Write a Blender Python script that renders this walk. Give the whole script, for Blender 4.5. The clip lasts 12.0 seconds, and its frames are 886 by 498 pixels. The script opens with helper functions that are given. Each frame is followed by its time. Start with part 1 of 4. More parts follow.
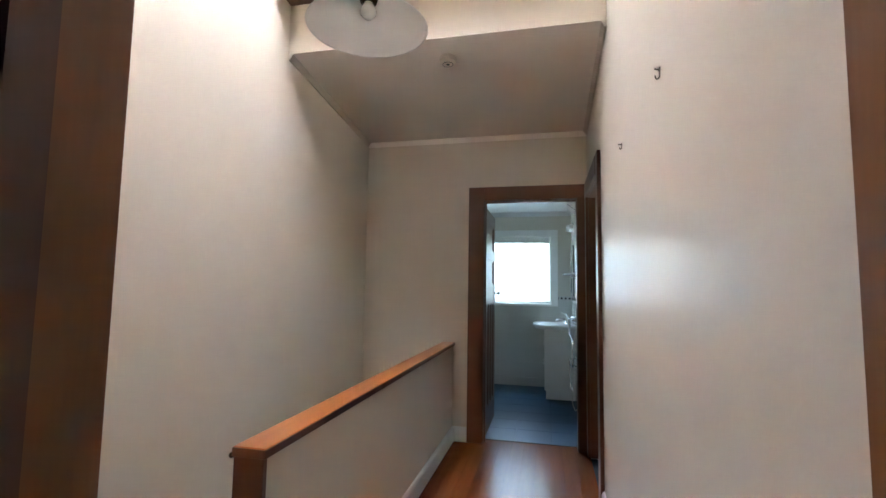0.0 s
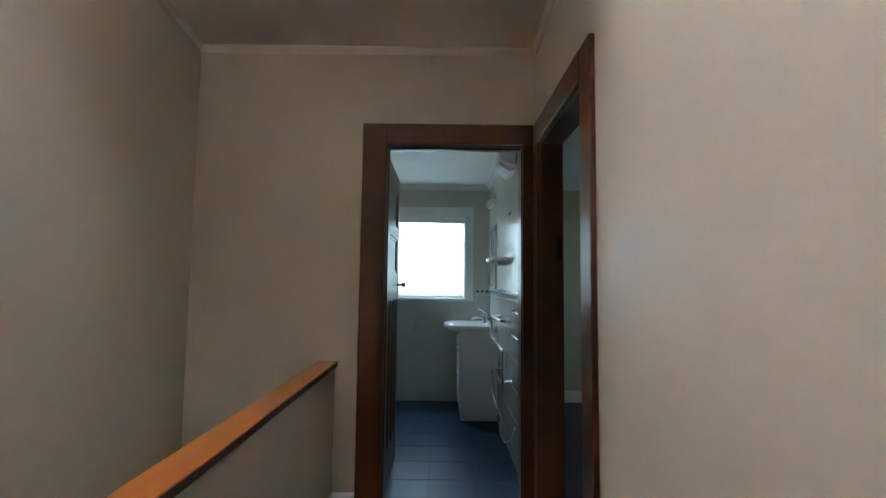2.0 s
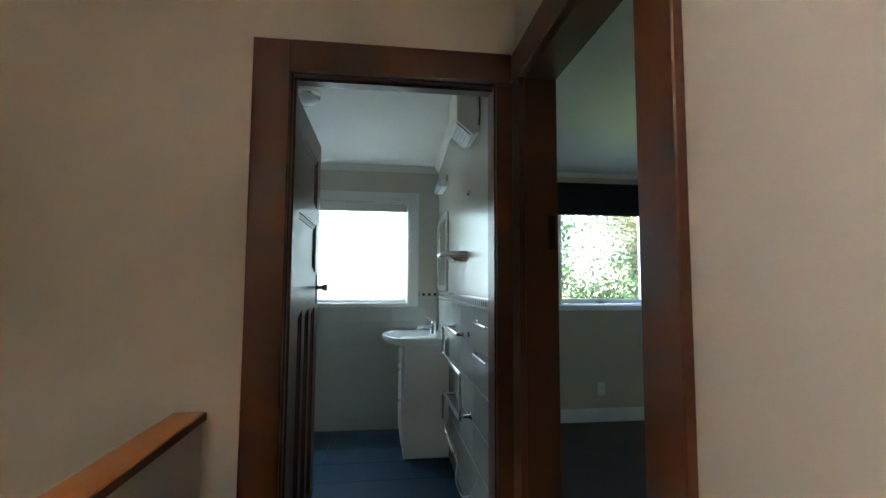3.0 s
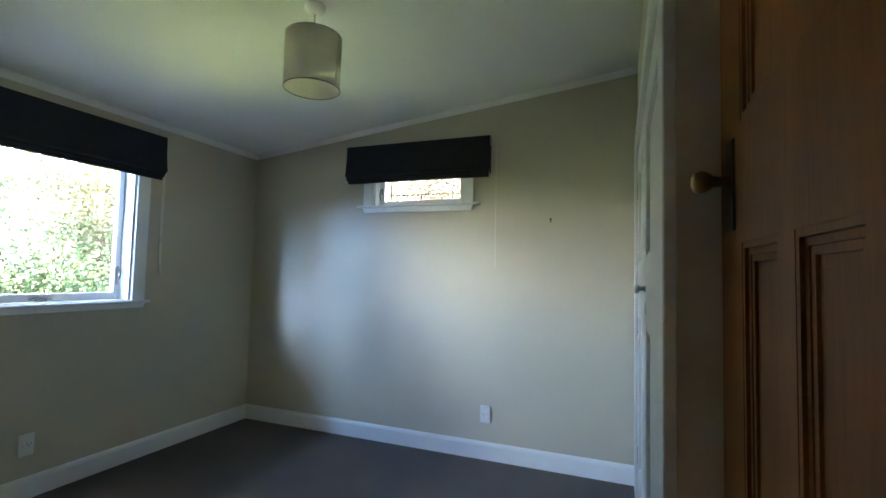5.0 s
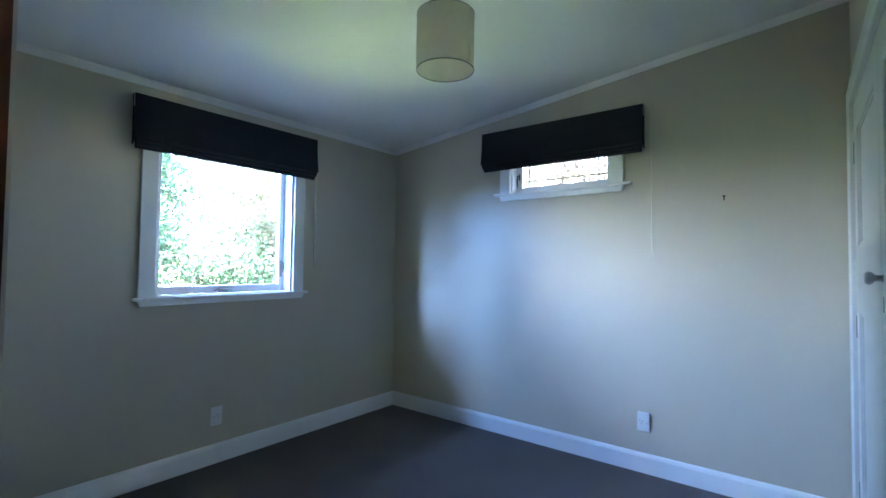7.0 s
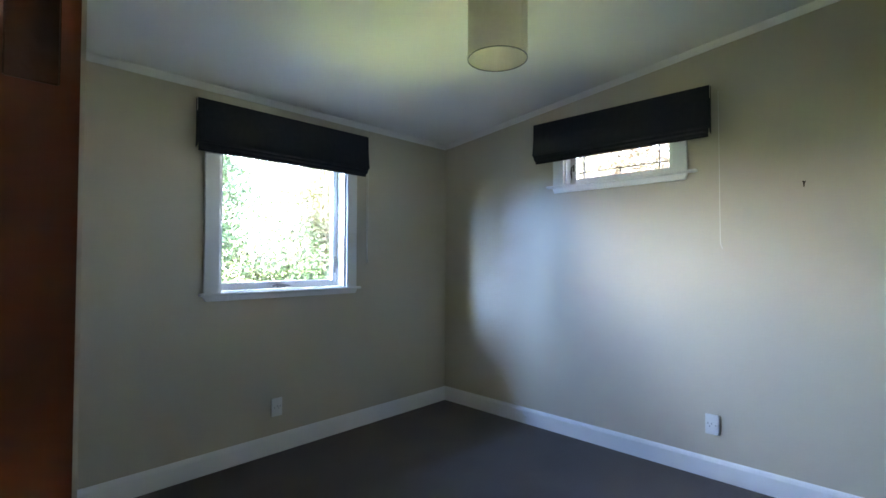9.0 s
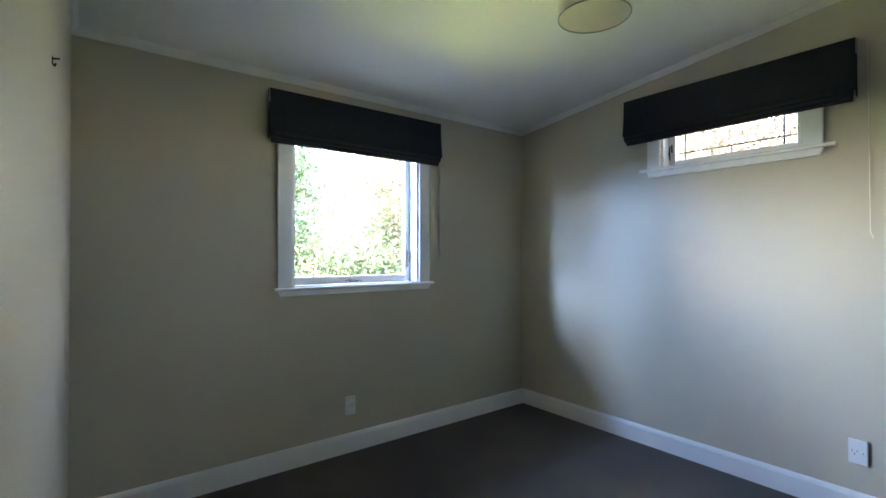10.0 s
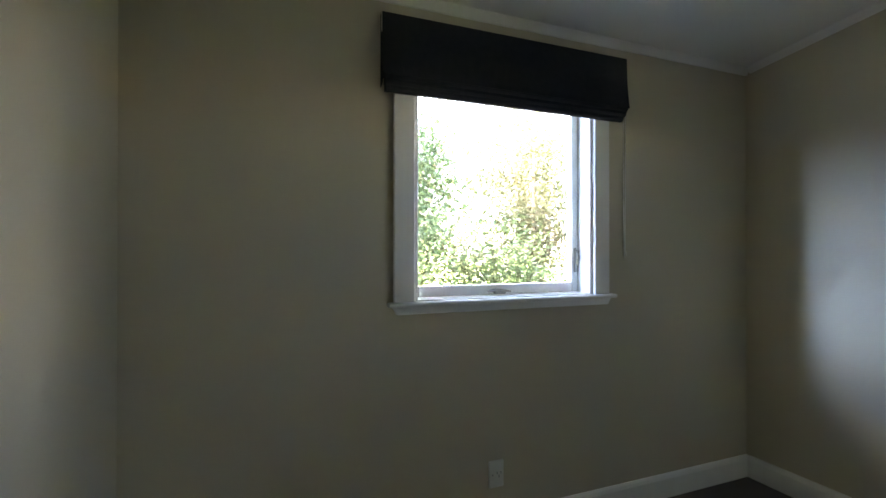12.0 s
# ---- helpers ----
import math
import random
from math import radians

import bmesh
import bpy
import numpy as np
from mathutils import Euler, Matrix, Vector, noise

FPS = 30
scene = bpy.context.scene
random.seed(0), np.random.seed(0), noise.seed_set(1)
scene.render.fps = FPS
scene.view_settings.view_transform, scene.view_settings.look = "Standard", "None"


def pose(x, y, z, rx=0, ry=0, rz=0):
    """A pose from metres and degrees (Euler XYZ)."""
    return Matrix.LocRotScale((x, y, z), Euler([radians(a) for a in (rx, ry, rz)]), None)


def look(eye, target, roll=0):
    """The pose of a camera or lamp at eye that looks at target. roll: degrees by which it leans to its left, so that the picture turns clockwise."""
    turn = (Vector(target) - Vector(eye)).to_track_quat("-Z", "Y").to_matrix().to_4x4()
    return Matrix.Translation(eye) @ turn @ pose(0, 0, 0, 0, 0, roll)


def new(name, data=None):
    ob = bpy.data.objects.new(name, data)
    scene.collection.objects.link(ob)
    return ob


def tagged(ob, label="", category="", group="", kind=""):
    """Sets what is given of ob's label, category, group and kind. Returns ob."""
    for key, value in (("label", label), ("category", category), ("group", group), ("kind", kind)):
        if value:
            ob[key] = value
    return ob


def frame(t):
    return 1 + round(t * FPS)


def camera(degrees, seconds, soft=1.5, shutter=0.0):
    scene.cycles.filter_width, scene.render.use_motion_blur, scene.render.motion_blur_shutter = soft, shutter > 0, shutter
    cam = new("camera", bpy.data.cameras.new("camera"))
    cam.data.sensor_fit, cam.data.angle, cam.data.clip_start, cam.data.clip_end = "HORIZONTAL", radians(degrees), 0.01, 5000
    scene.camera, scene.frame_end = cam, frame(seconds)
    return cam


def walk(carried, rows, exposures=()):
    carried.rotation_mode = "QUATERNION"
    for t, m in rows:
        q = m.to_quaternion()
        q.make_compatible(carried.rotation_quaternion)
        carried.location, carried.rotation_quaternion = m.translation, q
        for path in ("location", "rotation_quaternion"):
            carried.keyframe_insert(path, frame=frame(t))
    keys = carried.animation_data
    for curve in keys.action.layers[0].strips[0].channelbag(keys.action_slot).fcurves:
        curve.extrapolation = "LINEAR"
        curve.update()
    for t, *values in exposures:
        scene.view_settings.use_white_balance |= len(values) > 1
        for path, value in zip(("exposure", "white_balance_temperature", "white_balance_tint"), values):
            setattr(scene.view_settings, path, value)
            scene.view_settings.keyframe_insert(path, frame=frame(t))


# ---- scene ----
cam = camera(87.8, 12.0)
PATH = [
    (0, (-0.313, -3.866, 1.263), (-0.757, -1.923, 1.43), 0.9),
    (0.5, (-0.396, -3.689, 1.252), (-0.566, -1.7, 1.369), 1.2),
    (1, (-0.446, -3.355, 1.244), (-0.523, -1.364, 1.418), 1.0),
    (1.5, (-0.48, -2.966, 1.226), (-0.537, -0.972, 1.378), 0.7),
    (2, (-0.522, -2.536, 1.239), (-0.518, -0.541, 1.383), 0.7),
    (2.5, (-0.511, -2.089, 1.242), (-0.482, -0.095, 1.384), 0.7),
    (2.7, (-0.512, -1.923, 1.238), (-0.415, 0.070, 1.385), 0.5),
    (4.3, (-0.248, -0.809, 1.263), (1.146, 0.617, 1.422), 1.2),
    (4.5, (-0.198, -0.718, 1.266), (1.386, 0.492, 1.422), 1.2),
    (5, (-0.081, -0.632, 1.273), (1.78, 0.091, 1.384), 1.4),
    (5.5, (-0.025, -0.626, 1.278), (1.885, -0.046, 1.404), 1.2),
    (6, (0.018, -0.62, 1.287), (1.918, -0.005, 1.388), 1.1),
    (6.5, (0.054, -0.57, 1.272), (1.836, 0.329, 1.398), 0.9),
    (7, (0.058, -0.528, 1.262), (1.634, 0.702, 1.328), 0.7),
    (7.2, (0.056, -0.517, 1.257), (1.554, 0.806, 1.339), 0.6),
    (9, (0.069, -0.485, 1.259), (1.51, 0.902, 1.303), 0.2),
    (9.5, (0.117, -0.454, 1.251), (1.507, 0.986, 1.285), 0.2),
    (10, (0.181, -0.287, 1.252), (1.4, 1.298, 1.272), -0.0),
    (10.5, (0.277, -0.131, 1.251), (1.262, 1.609, 1.254), -0.1),
    (11, (0.442, 0.019, 1.251), (1.098, 1.908, 1.276), -0.3),
    (11.5, (0.506, 0.286, 1.251), (1.109, 2.192, 1.264), -0.3),
    (12, (0.544, 0.611, 1.258), (1.282, 2.469, 1.268), -0.0),
]
EXPOSURES = [
    (0.0, 6.06, 6000, 12), (0.5, 5.94, 6050, 11), (1.0, 5.74, 6050, 10), (2.5, 5.45, 6300, 8), (3.4, 5.95, 6850, 13), (4.4, 6.50, 7100, 21), (5.5, 6.68, 6650, 23),
    (6.5, 6.78, 5600, 25), (7.2, 6.80, 5600, 26), (8.8, 6.77, 6650, 28), (9.5, 6.82, 7000, 28), (10.5, 6.70, 7400, 28), (12.0, 6.32, 8200, 27)]
walk(cam, [(t, look(eye, target, roll)) for t, eye, target, roll in PATH], EXPOSURES)

# ---- light ----
SUN_ELEV, SUN_TURN = 42, 273          # degrees; turn clockwise from +y: the sun stands along the garden front
world = bpy.data.worlds.new("sky")
scene.world = world
world.use_nodes = True
wn = world.node_tree
sky = wn.nodes.new("ShaderNodeTexSky")
sky.sky_type, sky.sun_disc = "NISHITA", False
sky.sun_elevation, sky.sun_rotation = radians(SUN_ELEV), radians(SUN_TURN)
wn.links.new(sky.outputs[0], wn.nodes["Background"].inputs[0])
wn.nodes["Background"].inputs[1].default_value = 0.15
sun_data = bpy.data.lights.new("sun", "SUN")
sun_data.energy, sun_data.angle, sun_data.color = 5.0, radians(0.6), (1.0, 0.95, 0.87)
sun = new("sun", sun_data)
_d = Vector((math.sin(radians(SUN_TURN)) * math.cos(radians(SUN_ELEV)), math.cos(radians(SUN_TURN)) * math.cos(radians(SUN_ELEV)), math.sin(radians(SUN_ELEV))))
sun.matrix_world = look(_d * 40, (0, 0, 0))
# two added area lamps for slanting sky light past the garden window's frame,
# and one added lamp in the bathroom window behind its blind
def fill_lamp(name, eye, target, width, height, watts, color, spread):
    lamp = bpy.data.lights.new(name, "AREA")
    lamp.shape, lamp.size, lamp.size_y, lamp.energy, lamp.color = "RECTANGLE", width, height, watts, color
    lamp.spread = radians(spread)
    new(name, lamp).matrix_world = look(eye, target)


fill_lamp("garden_window_fill", (0.98, 3.12, 1.99), (3.09, 0.62, 1.00), 0.32, 0.26, 0.185, (0.27, 0.54, 1.0), 80)
fill_lamp("garden_window_fill_low", (0.99, 2.67, 1.58), (3.09, 1.90, 0.94), 0.08, 0.90, 0.024, (0.30, 0.56, 1.0), 30)
fill_lamp("bathroom_window_fill", (-0.743, 2.472, 1.50), (-0.743, 1.0, 1.50), 0.82, 0.74, 0.43, (0.66, 0.86, 1.0), 180)


# ---- materials ----
def material(name, color, rough=0.5, metal=0.0, spec=0.5, vary=0.06, scale=3.0, stretch=(1, 1, 1), bump=0.05, bump_scale=180.0,
             dark=None, grain=0.0, clear=0.0, sheen=0.0, trans=0.0, island=0.0, rough_vary=0.0):
    """A painted, wooden, woven or metal surface: base colour that varies at two scales, a fine relief, gloss."""
    m = bpy.data.materials.new(name)
    m.use_nodes = True
    t = m.node_tree
    n, l = t.nodes, t.links
    b = n["Principled BSDF"]
    geo = n.new("ShaderNodeNewGeometry")
    mp = n.new("ShaderNodeMapping")
    mp.inputs["Scale"].default_value = stretch
    l.new(geo.outputs["Position"], mp.inputs["Vector"])
    big = n.new("ShaderNodeTexNoise")
    big.inputs["Scale"].default_value, big.inputs["Detail"].default_value = scale, 4
    l.new(mp.outputs[0], big.inputs["Vector"])
    fine = n.new("ShaderNodeTexNoise")
    fine.inputs["Scale"].default_value, fine.inputs["Detail"].default_value = bump_scale, 3
    l.new(mp.outputs[0], fine.inputs["Vector"])
    mix = n.new("ShaderNodeMix")
    mix.data_type = "RGBA"
    c2 = dark or tuple(c * (1 - 2 * vary) for c in color)
    c1 = color if dark else tuple(min(1, c * (1 + vary)) for c in color)
    mix.inputs[6].default_value, mix.inputs[7].default_value = (*c1, 1), (*c2, 1)
    fac = big.outputs[0]
    if grain:
        wav = n.new("ShaderNodeMath")
        wav.operation = "MULTIPLY_ADD"
        l.new(fine.outputs[0], wav.inputs[0])
        wav.inputs[1].default_value = grain
        l.new(big.outputs[0], wav.inputs[2])
        sub = n.new("ShaderNodeMath")
        sub.operation, sub.use_clamp = "SUBTRACT", True
        l.new(wav.outputs[0], sub.inputs[0])
        sub.inputs[1].default_value = grain / 2
        fac = sub.outputs[0]
    l.new(fac, mix.inputs[0])
    col = mix.outputs[2]
    if island:
        inf = n.new("ShaderNodeObjectInfo")
        hsv = n.new("ShaderNodeHueSaturation")
        mr = n.new("ShaderNodeMapRange")
        mr.inputs[3].default_value, mr.inputs[4].default_value = 1 - island, 1 + island
        l.new(inf.outputs["Random"], mr.inputs[0])
        l.new(mr.outputs[0], hsv.inputs["Value"])
        l.new(col, hsv.inputs["Color"])
        col = hsv.outputs[0]
    l.new(col, b.inputs["Base Color"])
    b.inputs["Roughness"].default_value, b.inputs["Metallic"].default_value = rough, metal
    b.inputs["Specular IOR Level"].default_value = spec
    b.inputs["Coat Weight"].default_value, b.inputs["Coat Roughness"].default_value = clear, 0.12
    b.inputs["Sheen Weight"].default_value = sheen
    if rough_vary:
        rr = n.new("ShaderNodeMapRange")
        rr.inputs[3].default_value, rr.inputs[4].default_value = max(0.02, rough - rough_vary), rough + rough_vary
        l.new(big.outputs[0], rr.inputs[0])
        l.new(rr.outputs[0], b.inputs["Roughness"])
    if bump:
        bp = n.new("ShaderNodeBump")
        bp.inputs["Strength"].default_value, bp.inputs["Distance"].default_value = bump, 0.01
        l.new(fine.outputs[0], bp.inputs["Height"])
        l.new(bp.outputs[0], b.inputs["Normal"])
    if trans:
        tr = n.new("ShaderNodeBsdfTranslucent")
        l.new(col, tr.inputs[0])
        ms = n.new("ShaderNodeMixShader")
        ms.inputs[0].default_value = trans
        l.new(b.outputs[0], ms.inputs[1])
        l.new(tr.outputs[0], ms.inputs[2])
        l.new(ms.outputs[0], n["Material Output"].inputs[0])
    return m


def glass(name, color=(0.88, 0.90, 0.89), rough=0.0):
    """A pane: mostly clear, with the gloss of glass."""
    m = bpy.data.materials.new(name)
    m.use_nodes = True
    n, l = m.node_tree.nodes, m.node_tree.links
    tr, gl, ms, fr = (n.new("ShaderNodeBsdf" + k) if k in ("Transparent", "Glossy") else n.new("ShaderNode" + k) for k in ("Transparent", "Glossy", "MixShader", "Fresnel"))
    tr.inputs[0].default_value = (*color, 1)
    gl.inputs["Roughness"].default_value = rough
    fr.inputs[0].default_value = 1.45
    l.new(fr.outputs[0], ms.inputs[0])
    l.new(tr.outputs[0], ms.inputs[1])
    l.new(gl.outputs[0], ms.inputs[2])
    l.new(ms.outputs[0], n["Material Output"].inputs[0])
    return m


HALL_PAINT = material("hall wall paint", (0.69, 0.61, 0.51), 0.38, spec=0.42, vary=0.045, scale=1.6, bump=0.05, bump_scale=70)
BED_PAINT = material("bedroom wall paint", (0.575, 0.515, 0.395), 0.5, spec=0.35, vary=0.045, scale=1.4, bump=0.06, bump_scale=70)
BATH_PAINT = material("bathroom wall paint", (0.66, 0.63, 0.54), 0.22, vary=0.03, scale=1.6, bump=0.05, bump_scale=80)
# hall ceiling and alarm colours carry the warm light bounced off the floor
HALL_CEIL = material("hall ceiling paint tinted warm", (0.82, 0.75, 0.67), 0.6, spec=0.3, vary=0.03, scale=2, bump=0.08, bump_scale=50)
WARM_PLASTIC = material("warm tinted plastic", (0.66, 0.59, 0.50), 0.45, vary=0.04, scale=20, bump=0.02)
CEIL_PAINT = material("ceiling paint", (0.83, 0.82, 0.79), 0.6, spec=0.3, vary=0.03, scale=2, bump=0.08, bump_scale=50)
CUP_PAINT = material("aged off-white cupboard paint", (0.68, 0.68, 0.63), 0.38, spec=0.4, vary=0.05, scale=4, bump=0.04, bump_scale=90)
WHITE = material("white gloss paint", (0.84, 0.84, 0.82), 0.3, vary=0.03, scale=5, bump=0.03, bump_scale=90)
STAIN = material("dark stained timber", (0.118, 0.036, 0.0145), 0.36, vary=0.1, scale=4, stretch=(6, 6, 0.5), bump=0.012, bump_scale=26, dark=(0.102, 0.030, 0.012), grain=0.12)
STAIN_H = material("dark stained timber across", (0.118, 0.036, 0.0145), 0.36, vary=0.1, scale=4, stretch=(0.6, 0.6, 6), bump=0.012, bump_scale=26, dark=(0.102, 0.030, 0.012), grain=0.12)
DOOR_WOOD = material("varnished door timber", (0.285, 0.105, 0.020), 0.5, spec=0.14, vary=0.1, scale=3, stretch=(5, 5, 0.45), bump=0.05, bump_scale=24, dark=(0.165, 0.056, 0.011), grain=0.8)
JAMB_WOOD = material("varnished jamb timber", (0.250, 0.098, 0.038), 0.4, spec=0.35, vary=0.1, scale=3, stretch=(5, 5, 0.4), bump=0.03, bump_scale=24, dark=(0.19, 0.070, 0.026), grain=0.4)
CAP_WOOD = material("varnished cap timber", (0.46, 0.150, 0.034), 0.36, vary=0.1, scale=4, stretch=(7, 0.6, 7), bump=0.03, bump_scale=26, dark=(0.33, 0.098, 0.022), grain=0.6, clear=0.1)
FLOOR_WOOD = material("polished floor timber", (0.245, 0.074, 0.022), 0.23, spec=0.12, vary=0.1, scale=3, stretch=(7, 0.5, 7), bump=0.025, bump_scale=22, dark=(0.155, 0.043, 0.014), grain=0.6, clear=0.05, rough_vary=0.04, island=0.10)
CARPET = material("dark brown carpet", (0.125, 0.097, 0.082), 0.95, spec=0.1, vary=0.2, scale=3.2, bump=0.7, bump_scale=420, dark=(0.060, 0.048, 0.043), grain=0.8, sheen=0.15)
BLIND = material("charcoal blind fabric", (0.032, 0.034, 0.040), 0.9, spec=0.2, vary=0.12, scale=30, bump=0.25, bump_scale=700)
BRASS = material("aged brass", (0.30, 0.19, 0.065), 0.33, metal=1.0, vary=0.25, scale=40, bump=0.06, bump_scale=120, rough_vary=0.1)
DARK_METAL = material("dark bronze plate", (0.055, 0.035, 0.02), 0.42, metal=0.8, vary=0.2, scale=40, bump=0.05)
CHROME = material("chrome", (0.80, 0.81, 0.82), 0.09, metal=1.0, vary=0.02, scale=20, bump=0)
GREY_METAL = material("zinc window hardware", (0.36, 0.35, 0.33), 0.35, metal=0.9, vary=0.1, scale=40, bump=0.03)
LEAD = material("lead came", (0.09, 0.09, 0.095), 0.5, metal=0.6, vary=0.1, scale=30, bump=0.05)
PLASTIC = material("white plastic", (0.78, 0.78, 0.75), 0.35, vary=0.02, scale=10, bump=0.01)
GREY_PLASTIC = material("grey plastic", (0.10, 0.10, 0.10), 0.5, vary=0.05, scale=20, bump=0.01)
CERAMIC = material("white ceramic", (0.80, 0.81, 0.80), 0.10, vary=0.01, scale=6, bump=0)
WALL_TILE = material("white glazed tile", (0.57, 0.585, 0.55), 0.12, vary=0.02, scale=5, bump=0.02, bump_scale=12, island=0.02)
FRIEZE_TILE = material("patterned border tile", (0.62, 0.62, 0.58), 0.18, vary=0.05, scale=40, bump=0.02)
FRIEZE_DARK = material("dark border inlay", (0.07, 0.075, 0.08), 0.2, vary=0.2, scale=60, bump=0.02)
GROUT = material("grout", (0.62, 0.62, 0.59), 0.9, vary=0.1, scale=20, bump=0.1)
DARK_GROUT = material("dark grout", (0.020, 0.036, 0.055), 0.9, vary=0.1, scale=20, bump=0.1)
BLUE_TILE = material("slate blue floor tile", (0.019, 0.052, 0.100), 0.36, spec=0.22, vary=0.10, scale=6, bump=0.02, bump_scale=40, island=0.14)
SHADE = material("cream linen shade", (0.95, 0.91, 0.82), 0.8, spec=0.2, vary=0.03, scale=60, bump=0.12, bump_scale=500, trans=0.65)
ENAMEL = material("opal glass shade", (0.74, 0.72, 0.68), 0.22, vary=0.03, scale=5, bump=0, trans=0.30)
SLAT = material("white blind slat", (0.85, 0.86, 0.86), 0.5, vary=0.01, scale=10, bump=0, trans=0.6)
OPAL = material("opal skylight sheet", (0.88, 0.87, 0.85), 0.5, vary=0.01, scale=4, bump=0, trans=0.85)
MIRROR = material("mirror", (0.86, 0.88, 0.88), 0.02, metal=1.0, vary=0.0, scale=1, bump=0)
MOSAIC = material("silver mosaic frame", (0.62, 0.63, 0.63), 0.2, metal=0.7, vary=0.35, scale=90, bump=0.3, bump_scale=90)
RUBBER = material("white cable", (0.68, 0.68, 0.64), 0.5, vary=0.03, bump=0)
CORD = material("white cord", (0.80, 0.79, 0.75), 0.7, vary=0.03, bump=0)
LINING = material("cream blind lining", (0.62, 0.60, 0.54), 0.8, spec=0.2, vary=0.03, scale=20, bump=0.1, bump_scale=500)
PANE = glass("window pane")
SOIL = material("lawn and soil", (0.205, 0.262, 0.108), 0.95, spec=0.1, vary=0.3, scale=0.6, bump=0.5, bump_scale=30, dark=(0.135, 0.19, 0.066), grain=0.6)
# dark colour stands in for shade on the ground near the house
DARK_GROUND = material("dark near ground", (0.035, 0.028, 0.022), 0.95, spec=0.1, vary=0.3, scale=3, bump=0.8, bump_scale=40, dark=(0.018, 0.014, 0.011), grain=0.6)
ROOFING = material("painted roof iron", (0.20, 0.10, 0.08), 0.5, vary=0.15, scale=2, bump=0.05)
CLADDING = material("painted weatherboard", (0.62, 0.60, 0.54), 0.6, vary=0.06, scale=2, bump=0.05)
BARK = material("bark", (0.16, 0.12, 0.085), 0.95, spec=0.1, vary=0.25, scale=9, stretch=(3, 3, 0.6), bump=0.8, bump_scale=30)


def leaf_material(name, a, b):
    m = material(name, a, 0.55, spec=0.3, vary=0.2, scale=1.3, bump=0.0, dark=b, trans=0.45)
    return m


LEAF_A = leaf_material("olive foliage", (0.098, 0.110, 0.064), (0.056, 0.064, 0.038))
LEAF_B = leaf_material("bright foliage", (0.064, 0.105, 0.050), (0.036, 0.062, 0.031))
LEAF_C = leaf_material("dry brown foliage", (0.080, 0.066, 0.046), (0.040, 0.033, 0.024))


# ---- mesh helpers ----
def box(bm, x0, x1, y0, y1, z0, z1, bevel=0.0, seg=1):
    """Adds a box to bm, with its edges eased by bevel metres."""
    v = [bm.verts.new(p) for p in ((x0, y0, z0), (x1, y0, z0), (x1, y1, z0), (x0, y1, z0), (x0, y0, z1), (x1, y0, z1), (x1, y1, z1), (x0, y1, z1))]
    f = [bm.faces.new([v[i] for i in q]) for q in ((3, 2, 1, 0), (4, 5, 6, 7), (0, 1, 5, 4), (1, 2, 6, 5), (2, 3, 7, 6), (3, 0, 4, 7))]
    if bevel:
        es = list({e for q in f for e in q.edges})
        bmesh.ops.bevel(bm, geom=es, offset=bevel, segments=seg, affect="EDGES", profile=0.5)
    return bm


def boxes(*rows, bevel=0.0):
    bm = bmesh.new()
    for r in rows:
        box(bm, *r, bevel=bevel)
    return bm


def prism(points, axis, a, b, bevel=0.0):
    """A profile of (u, v) points swept along an axis from a to b. x: (u, v) = (y, z); y: (x, z); z: (x, y)."""
    bm = bmesh.new()

    def at(u, v, w):
        return {"x": (w, u, v), "y": (u, w, v), "z": (u, v, w)}[axis]
    r0 = [bm.verts.new(at(u, v, a)) for u, v in points]
    r1 = [bm.verts.new(at(u, v, b)) for u, v in points]
    bm.faces.new(r0)
    bm.faces.new(r1[::-1])
    for i in range(len(points)):
        j = (i + 1) % len(points)
        bm.faces.new((r0[j], r0[i], r1[i], r1[j]))
    bmesh.ops.recalc_face_normals(bm, faces=bm.faces)
    if bevel:
        bmesh.ops.bevel(bm, geom=list(bm.edges), offset=bevel, segments=1, affect="EDGES")
    return bm


def lathe(profile, center, axis="z", seg=28):
    """A profile of (radius, height) turned round an axis through center."""
    bm = bmesh.new()
    rings = []
    for r, h in profile:
        ring = []
        for i in range(seg):
            a = 2 * math.pi * i / seg
            c, s = r * math.cos(a), r * math.sin(a)
            p = {"z": (c, s, h), "x": (h, c, s), "y": (c, h, s)}[axis]
            ring.append(bm.verts.new(Vector(p) + Vector(center)))
        rings.append(ring)
    for a, b in zip(rings, rings[1:]):
        for i in range(seg):
            j = (i + 1) % seg
            bm.faces.new((a[i], a[j], b[j], b[i]))
    for ring, flip in ((rings[0], True), (rings[-1], False)):
        if profile[0] != profile[-1] and (ring[0].co - ring[seg // 2].co).length > 1e-5:
            bm.faces.new(ring[::-1] if flip else ring)
    bmesh.ops.remove_doubles(bm, verts=bm.verts, dist=1e-6)
    bmesh.ops.recalc_face_normals(bm, faces=bm.faces)
    for f in bm.faces:
        f.smooth = len(f.verts) < 5
    return bm


